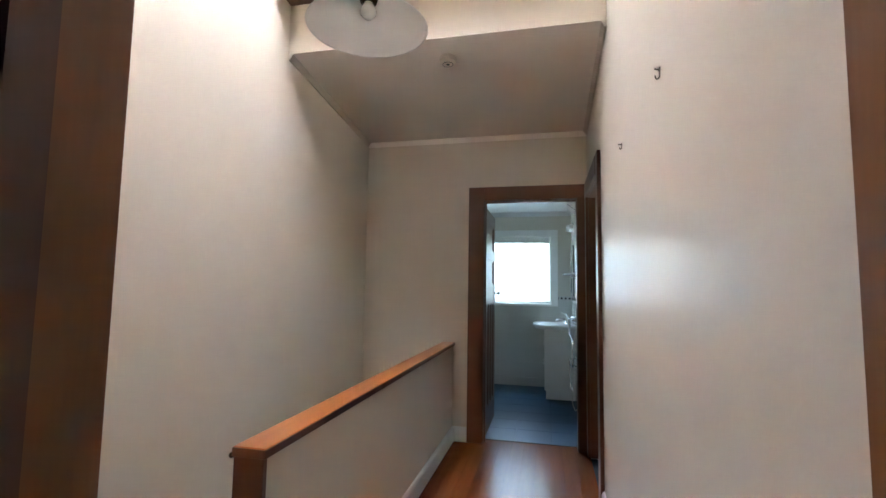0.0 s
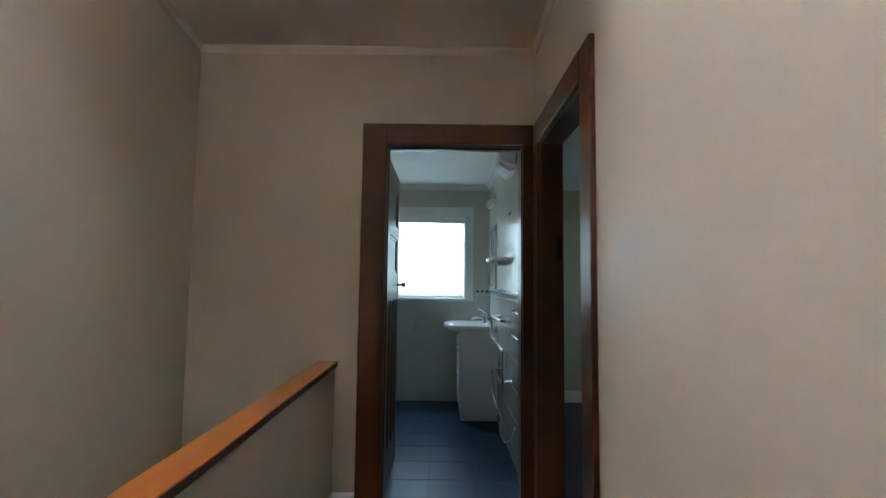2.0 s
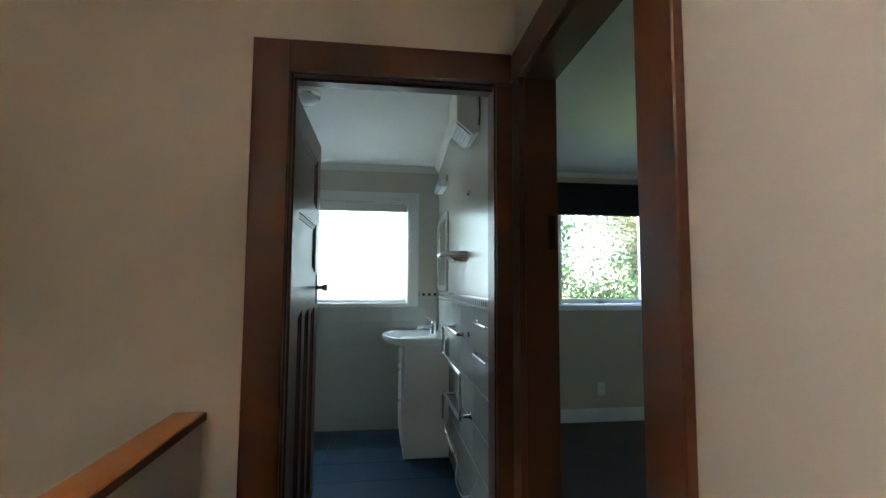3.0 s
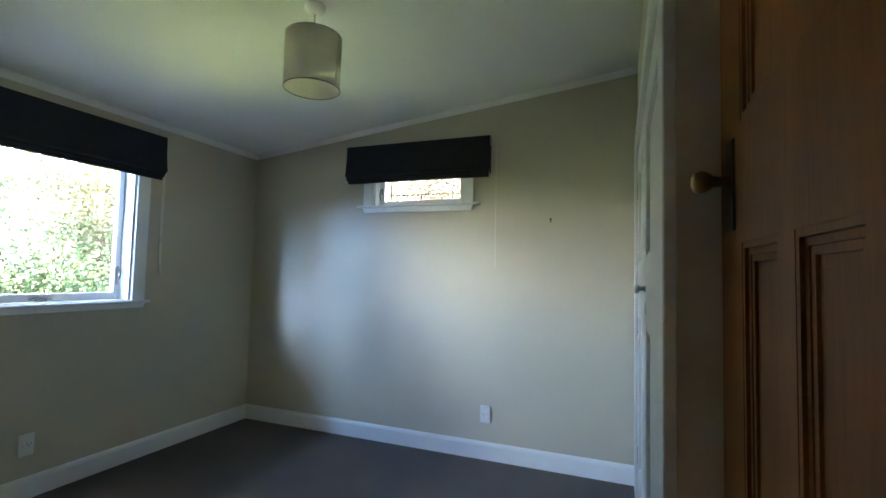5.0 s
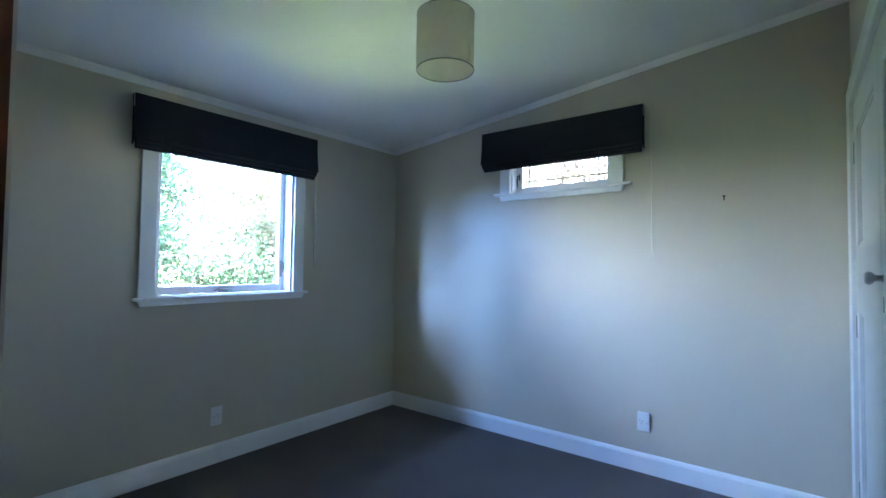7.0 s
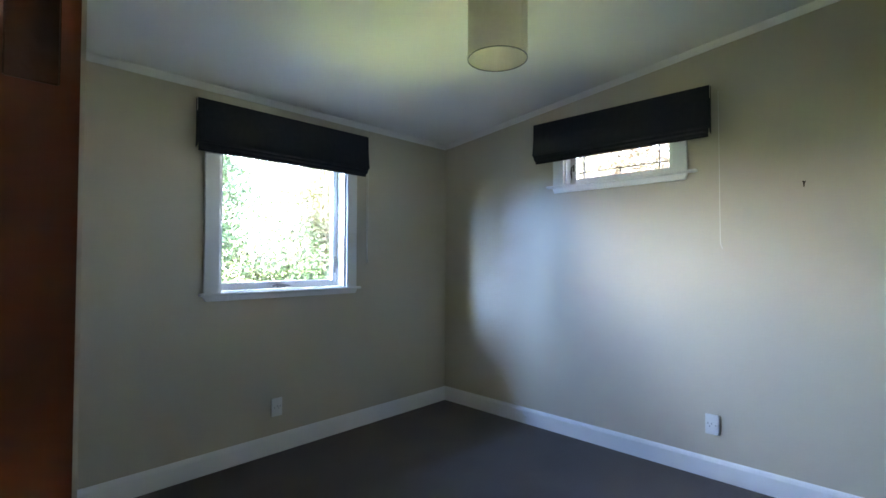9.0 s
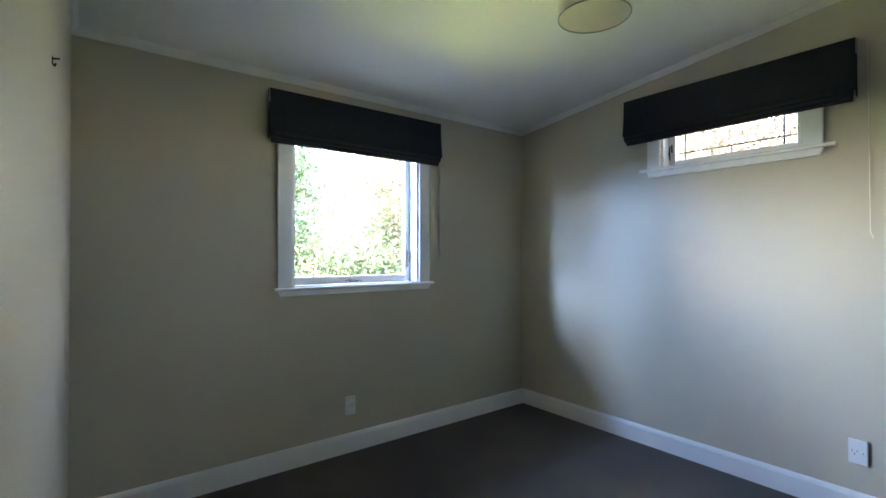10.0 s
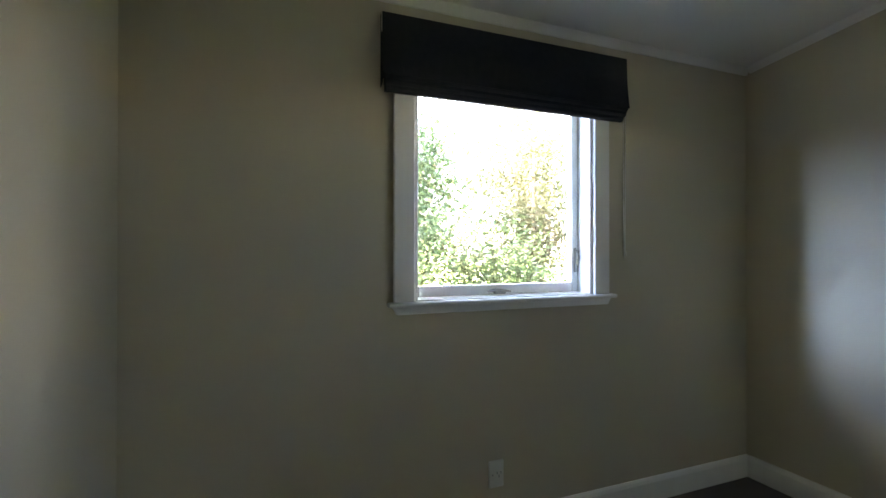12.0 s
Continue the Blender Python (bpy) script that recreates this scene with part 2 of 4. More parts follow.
def tube(points, radius, seg=10, closed=False):
    """A round bar along a path."""
    bm = bmesh.new()
    pts = [Vector(p) for p in points]
    rings = []
    up = Vector((0.12, 0.31, 0.94)).normalized()
    for i, p in enumerate(pts):
        d = (pts[min(i + 1, len(pts) - 1)] - pts[max(i - 1, 0)]).normalized()
        s = d.cross(up)
        if s.length < 0.05:
            s = d.cross(Vector((1, 0, 0)))
        s.normalize()
        w = s.cross(d)
        r = radius[i] if isinstance(radius, (list, tuple)) else radius
        rings.append([bm.verts.new(p + r * (math.cos(2 * math.pi * k / seg) * s + math.sin(2 * math.pi * k / seg) * w)) for k in range(seg)])
    for a, b in zip(rings, rings[1:]):
        for i in range(seg):
            bm.faces.new((a[i], a[(i + 1) % seg], b[(i + 1) % seg], b[i]))
    bm.faces.new(rings[0][::-1])
    bm.faces.new(rings[-1])
    bmesh.ops.recalc_face_normals(bm, faces=bm.faces)
    for f in bm.faces:
        f.smooth = len(f.verts) == 4
    return bm


def rounded(points, r, n=5):
    """A polyline with its corners rounded."""
    pts = [Vector(p) for p in points]
    out = [pts[0]]
    for a, b, c in zip(pts, pts[1:], pts[2:]):
        p, q = b + (a - b).normalized() * r, b + (c - b).normalized() * r
        for i in range(n + 1):
            t = i / n
            out.append((1 - t) ** 2 * p + 2 * t * (1 - t) * b + t * t * q)
    return out + [pts[-1]]


def add(bm, other):
    me = bpy.data.meshes.new("joined")
    other.to_mesh(me)
    bm.from_mesh(me)
    bpy.data.meshes.remove(me)
    other.free()
    return bm


def thing(name, base, label="", category="", group="", kind=""):
    """An empty at a thing's base; its parts hang under it."""
    ob = new(name)
    ob.empty_display_size = 0.05
    ob.location = base
    tagged(ob, label, category, group, kind)
    return ob


def world_base(ob):
    p = Vector((0, 0, 0))
    while ob:
        p, ob = p + ob.location, ob.parent
    return p


def part(name, bm, mat, parent=None, label="", smooth=False):
    """Links a bmesh, given in world metres, as one mesh object under a thing or a part."""
    if parent is not None:
        bmesh.ops.translate(bm, verts=bm.verts, vec=-world_base(parent))
    me = bpy.data.meshes.new(name)
    bm.to_mesh(me)
    bm.free()
    me.materials.append(mat)
    if smooth:
        me.shade_smooth()
    ob = new(name, me)
    ob.parent = parent
    if label:
        ob["label"] = label
    return ob


def structure(name, bm, mat, label, category):
    return tagged(part(name, bm, mat), label, category, "", "structure")


# ---- plan (metres) ----
def ceil_z(y):
    """Height of the raking ceiling, which falls from the stair hall towards the garden."""
    return 2.56 - 0.115 * y


HALL_W, HALL_S = -1.905, -3.38           # hall: far side of the stairwell, south end
BED_E, BED_N, BED_W, BED_S = 3.092, 2.395, 0.10, -0.920
LOW = -2.75                              # ground outside, one storey down
TOP = 3.05
SHAFT_Y, SHAFT_TOP = -1.36, 3.95
D1 = (-0.851, -0.068, 2.018)               # bathroom doorway x0, x1, head
D2 = (-0.886, -0.099, 2.003)             # bedroom doorway y0, y1, head
W1 = (1.129, 2.018, 1.054, 2.03)         # garden window x0, x1, z0, z1
W2 = (0.462, 1.193, 1.801, 2.13)         # small window y0, y1, z0, z1
W3 = (-1.21, -0.276, 1.07, 1.96)         # bathroom window x0, x1, z0, z1

# ---- structure ----
structure("wall_partition", boxes(
    (0, 0.10, -3.6, D2[0], -0.2, SHAFT_TOP), (0, 0.10, D2[0], D2[1], D2[2], TOP), (0, 0.10, D2[1], BED_N + 0.14, -0.2, TOP)),
    HALL_PAINT, "cream satin painted plaster wall beside the hall and bathroom", "wall")
# the bedroom and bathroom sides of that wall have their own paint, as thin plaster coats
structure("wall_bedroom_west", boxes((0.10, 0.112, D2[1], BED_N, 0, ceil_z(BED_N) + 0.05), (0.10, 0.112, BED_S, D2[0], 0, TOP - 0.2), (0.10, 0.112, D2[0], D2[1], D2[2], ceil_z(0))),
          BED_PAINT, "beige painted bedroom wall with a picture hook", "wall")
structure("wall_hall_end", boxes(
    (HALL_W, D1[0], 0, 0.10, LOW, TOP), (D1[0], D1[1], 0, 0.10, D1[2], TOP), (D1[1], 0, 0, 0.10, -0.2, TOP)),
    HALL_PAINT, "cream painted wall at the end of the hall", "wall")
structure("wall_west", boxes((HALL_W - 0.14, HALL_W, -5.7, BED_N + 0.14, LOW, SHAFT_TOP)),
          HALL_PAINT, "tall cream painted wall of the stairwell", "wall")
structure("wall_hall_south", boxes(
    (HALL_W, -0.878, HALL_S - 0.1, HALL_S, LOW, SHAFT_TOP), (-0.878, -0.022, HALL_S - 0.1, HALL_S, 2.0, SHAFT_TOP), (-0.022, 0, HALL_S - 0.1, HALL_S, -0.2, SHAFT_TOP)),
    HALL_PAINT, "cream painted wall with the doorway where the hall begins", "wall")
structure("wall_shaft", boxes((HALL_W, 0, SHAFT_Y, SHAFT_Y + 0.1, ceil_z(SHAFT_Y), SHAFT_TOP)),
          HALL_PAINT, "cream painted upright face of the light well", "wall")
structure("wall_north", boxes(
    (0.112, W1[0], BED_N, BED_N + 0.14, LOW, TOP), (W1[1], BED_E + 0.14, BED_N, BED_N + 0.14, LOW, TOP),
    (W1[0], W1[1], BED_N, BED_N + 0.14, LOW, W1[2]), (W1[0], W1[1], BED_N, BED_N + 0.14, W1[3], TOP)),
    BED_PAINT, "beige painted bedroom wall round the garden window", "wall")
structure("wall_bathroom_north", boxes(
    (HALL_W, W3[0], BED_N, BED_N + 0.14, LOW, TOP), (W3[1], 0.0, BED_N, BED_N + 0.14, LOW, TOP),
    (W3[0], W3[1], BED_N, BED_N + 0.14, LOW, W3[2]), (W3[0], W3[1], BED_N, BED_N + 0.14, W3[3], TOP)),
    BATH_PAINT, "pale beige painted bathroom wall above white tiles", "wall")
structure("wall_bathroom_east", boxes((-0.012, 0, 0.10, BED_N, 1.17, ceil_z(BED_N) + 0.28)), BATH_PAINT, "pale painted bathroom wall above the tile border", "wall")
structure("wall_east", boxes(
    (BED_E, BED_E + 0.14, -1.55, W2[0], LOW, TOP), (BED_E, BED_E + 0.14, W2[1], BED_N, LOW, TOP),
    (BED_E, BED_E + 0.14, W2[0], W2[1], LOW, W2[2]), (BED_E, BED_E + 0.14, W2[0], W2[1], W2[3], TOP)),
    BED_PAINT, "beige painted bedroom wall with a small high window", "wall")
CUP_X, CUP_Y = 0.872, -0.728              # near corner of the cupboard nib
structure("wall_bedroom_south", boxes((0.112, CUP_X, BED_S - 0.1, BED_S, 0, TOP)), BED_PAINT, "beige painted wall behind the open bedroom door", "wall")
structure("wall_nib", boxes((CUP_X, CUP_X + 0.28, BED_S - 0.1, CUP_Y, 0, TOP)), BED_PAINT, "beige painted nib wall beside the built-in cupboard", "wall")
structure("wall_above_cupboard", boxes((CUP_X + 0.28, BED_E, CUP_Y - 0.1, CUP_Y, 2.03, TOP)), BED_PAINT, "beige painted wall above the built-in cupboard", "wall")
structure("wall_cupboard_end", boxes((2.90, BED_E, CUP_Y - 0.1, CUP_Y, 0, 2.03)), BED_PAINT, "beige painted pier at the cupboard's end", "wall")
structure("wall_cupboard_back", boxes((0.1, BED_E, -1.55, -1.45, LOW, TOP)), CLADDING, "plain wall closing the back of the cupboard", "wall")
structure("wall_back_room", boxes((HALL_W, 1.3, -5.7, -5.6, LOW, SHAFT_TOP), (1.3, 1.4, -5.7, -3.4, LOW, SHAFT_TOP), (0.1, 1.4, -3.5, -3.4, -0.2, SHAFT_TOP)),
          HALL_PAINT, "plain cream wall closing the room behind the doorway", "wall")


def rake(x0, x1, y0, y1, thick=0.1):
    return prism([(y0, ceil_z(y0)), (y1, ceil_z(y1)), (y1, ceil_z(y1) + thick), (y0, ceil_z(y0) + thick)], "x", x0, x1)


structure("ceiling_bedroom", rake(0.105, BED_E + 0.005, -1.5, BED_N + 0.005), CEIL_PAINT, "off-white raking bedroom ceiling", "ceiling")
structure("ceiling_hall", rake(HALL_W - 0.005, 0.005, SHAFT_Y + 0.003, 0.05), HALL_CEIL, "raking hall ceiling coloured warm for floor bounce", "ceiling")
structure("ceiling_bathroom", rake(HALL_W - 0.005, 0.005, 0.055, BED_N + 0.005), CEIL_PAINT, "white raking bathroom ceiling", "ceiling")
# assumed skylight opening, out of view, placed and sized to light the hall
SK = (-1.66, -0.88, -2.35, -1.62)
structure("ceiling_light_well", boxes(
    (HALL_W, 0, -3.6, SK[2], SHAFT_TOP - 0.1, SHAFT_TOP + 0.1), (HALL_W, 0, SK[3], SHAFT_Y + 0.1, SHAFT_TOP - 0.1, SHAFT_TOP + 0.1),
    (HALL_W, SK[0], SK[2], SK[3], SHAFT_TOP - 0.1, SHAFT_TOP + 0.1), (SK[1], 0, SK[2], SK[3], SHAFT_TOP - 0.1, SHAFT_TOP + 0.1)),
    CEIL_PAINT, "white ceiling of the light well round the skylight", "ceiling")
structure("ceiling_back_room", boxes((HALL_W, 1.3, -5.6, -3.48, 2.6, 2.7)), CEIL_PAINT, "white ceiling of the room behind the doorway", "ceiling")
structure("roof", add(prism([(-1.56, ceil_z(-1.56) + 0.32), (BED_N + 0.38, ceil_z(BED_N + 0.38) + 0.32), (BED_N + 0.38, ceil_z(BED_N + 0.38) + 0.38), (-1.56, ceil_z(-1.56) + 0.38)], "x", -2.5, 3.7),
                      boxes((0.1, 3.7, -6.2, -1.56, 2.9, 3.0))), ROOFING, "low pitched painted iron roof with eaves", "roof")
skylight = thing("skylight_window", (-1.27, -1.98, SHAFT_TOP + 0.1), "assumed square opal skylight in the light well ceiling, out of view", "skylight", kind="structure")
part("pane", boxes((SK[0] - 0.05, SK[1] + 0.05, SK[2] - 0.05, SK[3] + 0.05, SHAFT_TOP + 0.12, SHAFT_TOP + 0.13)), OPAL, skylight)
part("frame", boxes((SK[0] - 0.06, SK[0], SK[2] - 0.06, SK[3] + 0.06, SHAFT_TOP + 0.1, SHAFT_TOP + 0.12), (SK[1], SK[1] + 0.06, SK[2] - 0.06, SK[3] + 0.06, SHAFT_TOP + 0.1, SHAFT_TOP + 0.12)), WHITE, skylight)

structure("floor_bedroom", boxes((0.06, BED_E, -1.5, BED_N, -0.2, 0.0)), CARPET, "dark brown cut pile bedroom carpet", "floor")
structure("floor_hall", boxes((-1.19, 0.06, -3.5, 0.105, -0.2, -0.012), (HALL_W, -1.19, -3.5, -2.69, -0.2, -0.012)), DARK_GROUT, "timber subfloor under the hall boards", "floor")
structure("floor_back_room", boxes((HALL_W, 1.3, -5.6, -3.5, -0.2, 0.0)), FLOOR_WOOD, "polished reddish timber floor behind the doorway", "floor")
structure("floor_bathroom", boxes((HALL_W, 0, 0.105, BED_N, -0.2, -0.008)), DARK_GROUT, "dark grouted bathroom floor bed", "floor")
structure("floor_lower", boxes((HALL_W, 0, -5.6, BED_N, LOW - 0.1, LOW)), FLOOR_WOOD, "timber floor at the foot of the stairwell", "floor")
structure("wall_stairwell", boxes((-1.19, -1.10, -2.69, 0.0, LOW, -0.2), (HALL_W, -1.19, -2.79, -2.69, LOW, -0.2)), HALL_PAINT, "cream wall below the hall floor", "wall")

# ---- trim: baseboards, cornices ----
BB = 0.118


def baseboard(name, axis, a, b, face, out, z1=BB, label="white gloss painted baseboard along the wall"):
    """A skirting board with an eased top, on a wall face, out: +1 or -1 towards the room."""
    p = [(face, 0.0), (face + out * 0.018, 0.0), (face + out * 0.018, z1 - 0.022), (face + out * 0.013, z1 - 0.008), (face + out * 0.006, z1), (face, z1)]
    structure(name, prism(p, axis, a, b), WHITE, label, "baseboard")


# along y the profile is (x, z); along x it is (y, z)
baseboard("baseboard_bedroom_north", "x", 0.112, BED_E, BED_N, -1)
baseboard("baseboard_bedroom_east", "y", CUP_Y, BED_N - 0.018, BED_E, -1)
baseboard("baseboard_bedroom_west", "y", D2[1] + 0.081, BED_N - 0.018, 0.112, 1)
baseboard("baseboard_hall_east", "y", HALL_S, -0.99, 0.0, -1)
baseboard("baseboard_hall_end", "x", -1.09, -0.97, 0.0, -1)
baseboard("baseboard_half_wall", "y", -2.64, -0.018, -1.095, 1)


def cornice_level(name, axis, a, b, face, out, z, s=0.036, mat=CEIL_PAINT):
    p = [(face, z + 0.01), (face, z - s), (face + out * 0.010, z - s), (face + out * s * 0.75, z - 0.008), (face + out * s * 0.75, z + 0.01)]
    structure(name, prism(p, axis, a, b), mat, "narrow off-white cornice moulding under the ceiling", "cornice")


def cornice_rake(name, x, out, y0, y1, s=0.036, mat=CEIL_PAINT):
    """A cornice that follows the raking ceiling along a wall at x."""
    bm = bmesh.new()
    rings = []
    for y in (y0, y1):
        z = ceil_z(y)
        rings.append([bm.verts.new((x + dx * out, y, z + dz)) for dx, dz in ((0, 0.01), (0, -s), (0.010, -s), (s * 0.75, -0.008), (s * 0.75, 0.01))])
    for i in range(5):
        bm.faces.new((rings[0][i], rings[0][(i + 1) % 5], rings[1][(i + 1) % 5], rings[1][i]))
    bm.faces.new(rings[0])
    bm.faces.new(rings[1][::-1])
    bmesh.ops.recalc_face_normals(bm, faces=bm.faces)
    structure(name, bm, mat, "narrow off-white cornice moulding under the raking ceiling", "cornice")


cornice_level("cornice_bedroom_north", "x", 0.112, BED_E, BED_N, -1, ceil_z(BED_N))
cornice_rake("cornice_bedroom_east", BED_E, -1, CUP_Y, BED_N - 0.03)
cornice_rake("cornice_bedroom_west", 0.112, 1, BED_S, BED_N - 0.03)
cornice_level("cornice_hall_end", "x", HALL_W, 0, 0.0, -1, ceil_z(0), mat=HALL_CEIL)
cornice_rake("cornice_hall_west", HALL_W, 1, SHAFT_Y, -0.03, mat=HALL_PAINT)
cornice_rake("cornice_hall_east", 0.0, -1, SHAFT_Y, -0.03, mat=HALL_PAINT)
cornice_level("cornice_bathroom_north", "x", HALL_W, -0.012, BED_N, -1, ceil_z(BED_N), 0.05)
cornice_rake("cornice_bathroom_east", -0.012, -1, 0.1, BED_N - 0.04, 0.05)

# ---- door frames ----
trim = thing("door_trim_1", (-0.47, 0, 0), "dark stained timber frame round the bathroom doorway", "door frame", kind="structure")
part("architrave", boxes((-0.970, D1[0] + 0.012, -0.022, 0.0, 0, 2.120), bevel=0.003), STAIN, trim)
part("architrave", boxes((D1[1] - 0.012, -0.0215, -0.022, 0.0, 0, 2.006)), STAIN, trim)
part("head_architrave", boxes((D1[0] + 0.012, -0.0225, -0.024, 0.0, 2.006, 2.120), bevel=0.003), STAIN_H, trim)
part("jamb", boxes((D1[0], D1[0] + 0.018, 0.0, 0.102, 0, 2.018)), STAIN, trim)
part("jamb", boxes((D1[1] - 0.018, D1[1], 0.0, 0.102, 0, 2.018)), STAIN, trim)
part("head_jamb", boxes((D1[0] + 0.018, D1[1] - 0.018, 0.0, 0.102, 2.0, 2.018)), STAIN_H, trim)
part("door_stop", boxes((D1[0] + 0.018, D1[0] + 0.026, 0.03, 0.060, 0, 2.0), (D1[0] + 0.026, D1[1] - 0.018, 0.03, 0.060, 1.990, 2.0)), STAIN, trim)
part("architrave", boxes((D1[1] - 0.012, -0.0155, 0.1025, 0.118, 0, 2.10), bevel=0.002), WHITE, trim, "white painted architrave inside the bathroom")
part("head_architrave", boxes((-0.93, D1[1] - 0.012, 0.1025, 0.118, 2.006, 2.10), bevel=0.002), WHITE, trim, "white painted architrave inside the bathroom")
part("threshold_strip", boxes((D1[0] + 0.018, D1[1] - 0.018, 0.098, 0.116, -0.01, 0.004), bevel=0.0015), DARK_METAL, trim, "thin dark metal strip across the threshold")

trim = thing("door_trim_2", (0, -0.49, 0), "dark stained timber frame round the bedroom doorway", "door frame", kind="structure")
part("architrave", boxes((-0.022, 0.0, -0.992, D2[0] + 0.012, 0, 2.112), bevel=0.003), STAIN, trim)
part("architrave", boxes((-0.0215, 0.0, D2[1] - 0.012, -0.0005, 0, 1.991)), STAIN, trim)
part("head_architrave", boxes((-0.024, 0.0, D2[0] + 0.012, -0.0245, 1.991, 2.112), bevel=0.003), STAIN_H, trim)
part("jamb", boxes((0.0, 0.116, D2[0], D2[0] + 0.018, 0, D2[2])), STAIN, trim)
part("jamb", boxes((0.0, 0.118, D2[1] - 0.018, D2[1], 0, D2[2])), STAIN, trim)
part("head_jamb", boxes((0.0, 0.116, D2[0] + 0.018, D2[1] - 0.018, D2[2] - 0.018, D2[2])), STAIN_H, trim)
part("door_stop", boxes((0.030, 0.068, D2[0] + 0.018, D2[0] + 0.026, 0, D2[2] - 0.018)), STAIN, trim)
part("strike_plate", boxes((0.082, 0.108, D2[1] - 0.0195, D2[1] - 0.018, 1.365, 1.485), bevel=0.001), DARK_METAL, trim, "dark metal strike plate in the jamb")
part("architrave", boxes((0.112, 0.124, D2[1] + 0.003, D2[1] + 0.08, 0, 2.07), bevel=0.003), BED_PAINT, trim, "painted architrave on the bedroom side")
part("head_architrave", boxes((0.112, 0.124, D2[0] + 0.02, D2[1] + 0.002, D2[2] - 0.006, 2.07), bevel=0.003), BED_PAINT, trim, "painted architrave on the bedroom side")

trim = thing("door_trim_3", (-0.45, HALL_S - 0.05, 0), "dark stained timber frame of the doorway at the hall's start", "door frame", kind="structure")
part("jamb", boxes((-0.878, -0.860, HALL_S - 0.104, HALL_S + 0.002, 0, 2.0), bevel=0.001), JAMB_WOOD, trim)
part("jamb", boxes((-0.040, -0.022, HALL_S - 0.104, HALL_S + 0.002, 0, 2.0), bevel=0.001), JAMB_WOOD, trim)
part("head_jamb", boxes((-0.860, -0.040, HALL_S - 0.104, HALL_S + 0.002, 1.982, 2.0)), STAIN_H, trim)
part("door_stop", boxes((-0.860, -0.846, HALL_S - 0.150, HALL_S - 0.100, 0, 1.982)), STAIN, trim)
part("architrave", boxes((-0.97, -0.866, HALL_S - 0.124, HALL_S - 0.104, 0, 2.11), bevel=0.003), STAIN, trim)
part("architrave", boxes((-0.034, 0.07, HALL_S - 0.124, HALL_S - 0.104, 0, 2.11), bevel=0.003), STAIN, trim)
part("head_architrave", boxes((-0.866, -0.034, HALL_S - 0.124, HALL_S - 0.104, 2.0, 2.11), bevel=0.003), STAIN_H, trim)


# ---- panelled doors ----
def turned(bm, m):
    bmesh.ops.transform(bm, matrix=m, verts=bm.verts)
    return bm


def panel_door(name, m, w, h, t, panels, knob_z, mat, label, knob_mat, plate_mat, knob_x):
    """A panelled door leaf from its hinge edge (x = 0) to x = w, thickness t along y, put at the pose m. panels: x0, x1, z0, z1."""
    d = thing(name, (0, 0, 0), label, "door", kind="structure")
    bm = bmesh.new()
    xs = sorted({0.0, w, *[p[0] for p in panels], *[p[1] for p in panels]})
    zs = sorted({0.0, h, *[p[2] for p in panels], *[p[3] for p in panels]})
    for xa, xb in zip(xs, xs[1:]):
        for za, zb in zip(zs, zs[1:]):
            if not any(p[0] <= xa and xb <= p[1] and p[2] <= za and zb <= p[3] for p in panels):
                box(bm, xa, xb, -t / 2, t / 2, za, zb)
    bmesh.ops.remove_doubles(bm, verts=bm.verts, dist=1e-5)
    part("stiles_and_rails", bm, mat, d)
    for x0, x1, z0, z1 in panels:
        bm = boxes((x0, x1, -0.006, 0.006, z0, z1))
        pan = part("panel", bm, mat, d)
        for s in (1, -1):
            bm = bmesh.new()
            for k, (i, depth) in enumerate(((0.0, t / 2 - 0.001), (0.010, t / 2 - 0.006), (0.020, 0.010))):
                j = i + 0.0095
                for a in ((x0 + i, x0 + j, z0 + i, z1 - i), (x1 - j, x1 - i, z0 + i, z1 - i), (x0 + j, x1 - j, z0 + i, z0 + j), (x0 + j, x1 - j, z1 - j, z1 - i)):
                    box(bm, a[0], a[1], min(s * 0.005, s * depth), max(s * 0.005, s * depth), a[2], a[3])
            part("moulding", bm, mat, pan)
    for s in (1, -1):
        pl = part("lock_plate", boxes((knob_x - 0.022, knob_x + 0.022, min(s * t / 2, s * (t / 2 + 0.004)), max(s * t / 2, s * (t / 2 + 0.004)), knob_z - 0.083, knob_z + 0.066), bevel=0.0015), plate_mat, d, "dark metal lock plate with a keyhole")
        k = t / 2 + 0.003
        prof = [(0.0, 0.056), (0.010, 0.0555), (0.016, 0.052), (0.0192, 0.045), (0.0188, 0.038), (0.015, 0.030), (0.010, 0.025), (0.0085, 0.014), (0.012, 0.006), (0.015, 0.0)]
        kb = lathe([(r, s * (k + y)) for r, y in prof], (knob_x, 0, knob_z), "y", 20)
        part("knob", kb, knob_mat, d, "round metal door knob")
        part("keyhole", boxes((knob_x - 0.003, knob_x + 0.003, min(s * (t / 2 + 0.003), s * (t / 2 + 0.005)), max(s * (t / 2 + 0.003), s * (t / 2 + 0.005)), knob_z - 0.062, knob_z - 0.040)), GREY_PLASTIC, pl)
    d.matrix_basis = m
    return d


# bedroom door: open, back against the nib
panel_door("door_2", pose(0.124, D2[0] + 0.037, 0.008, 0, 0, 2.6), 0.733, 1.965, 0.036,
           [(0.105, 0.616, 1.515, 1.86), (0.105, 0.218, 0.22, 1.325), (0.265, 0.416, 0.22, 1.325), (0.463, 0.614, 0.22, 1.325)],
           1.430, DOOR_WOOD, "open varnished brown panelled door with brass knob", BRASS, DARK_METAL, 0.667)
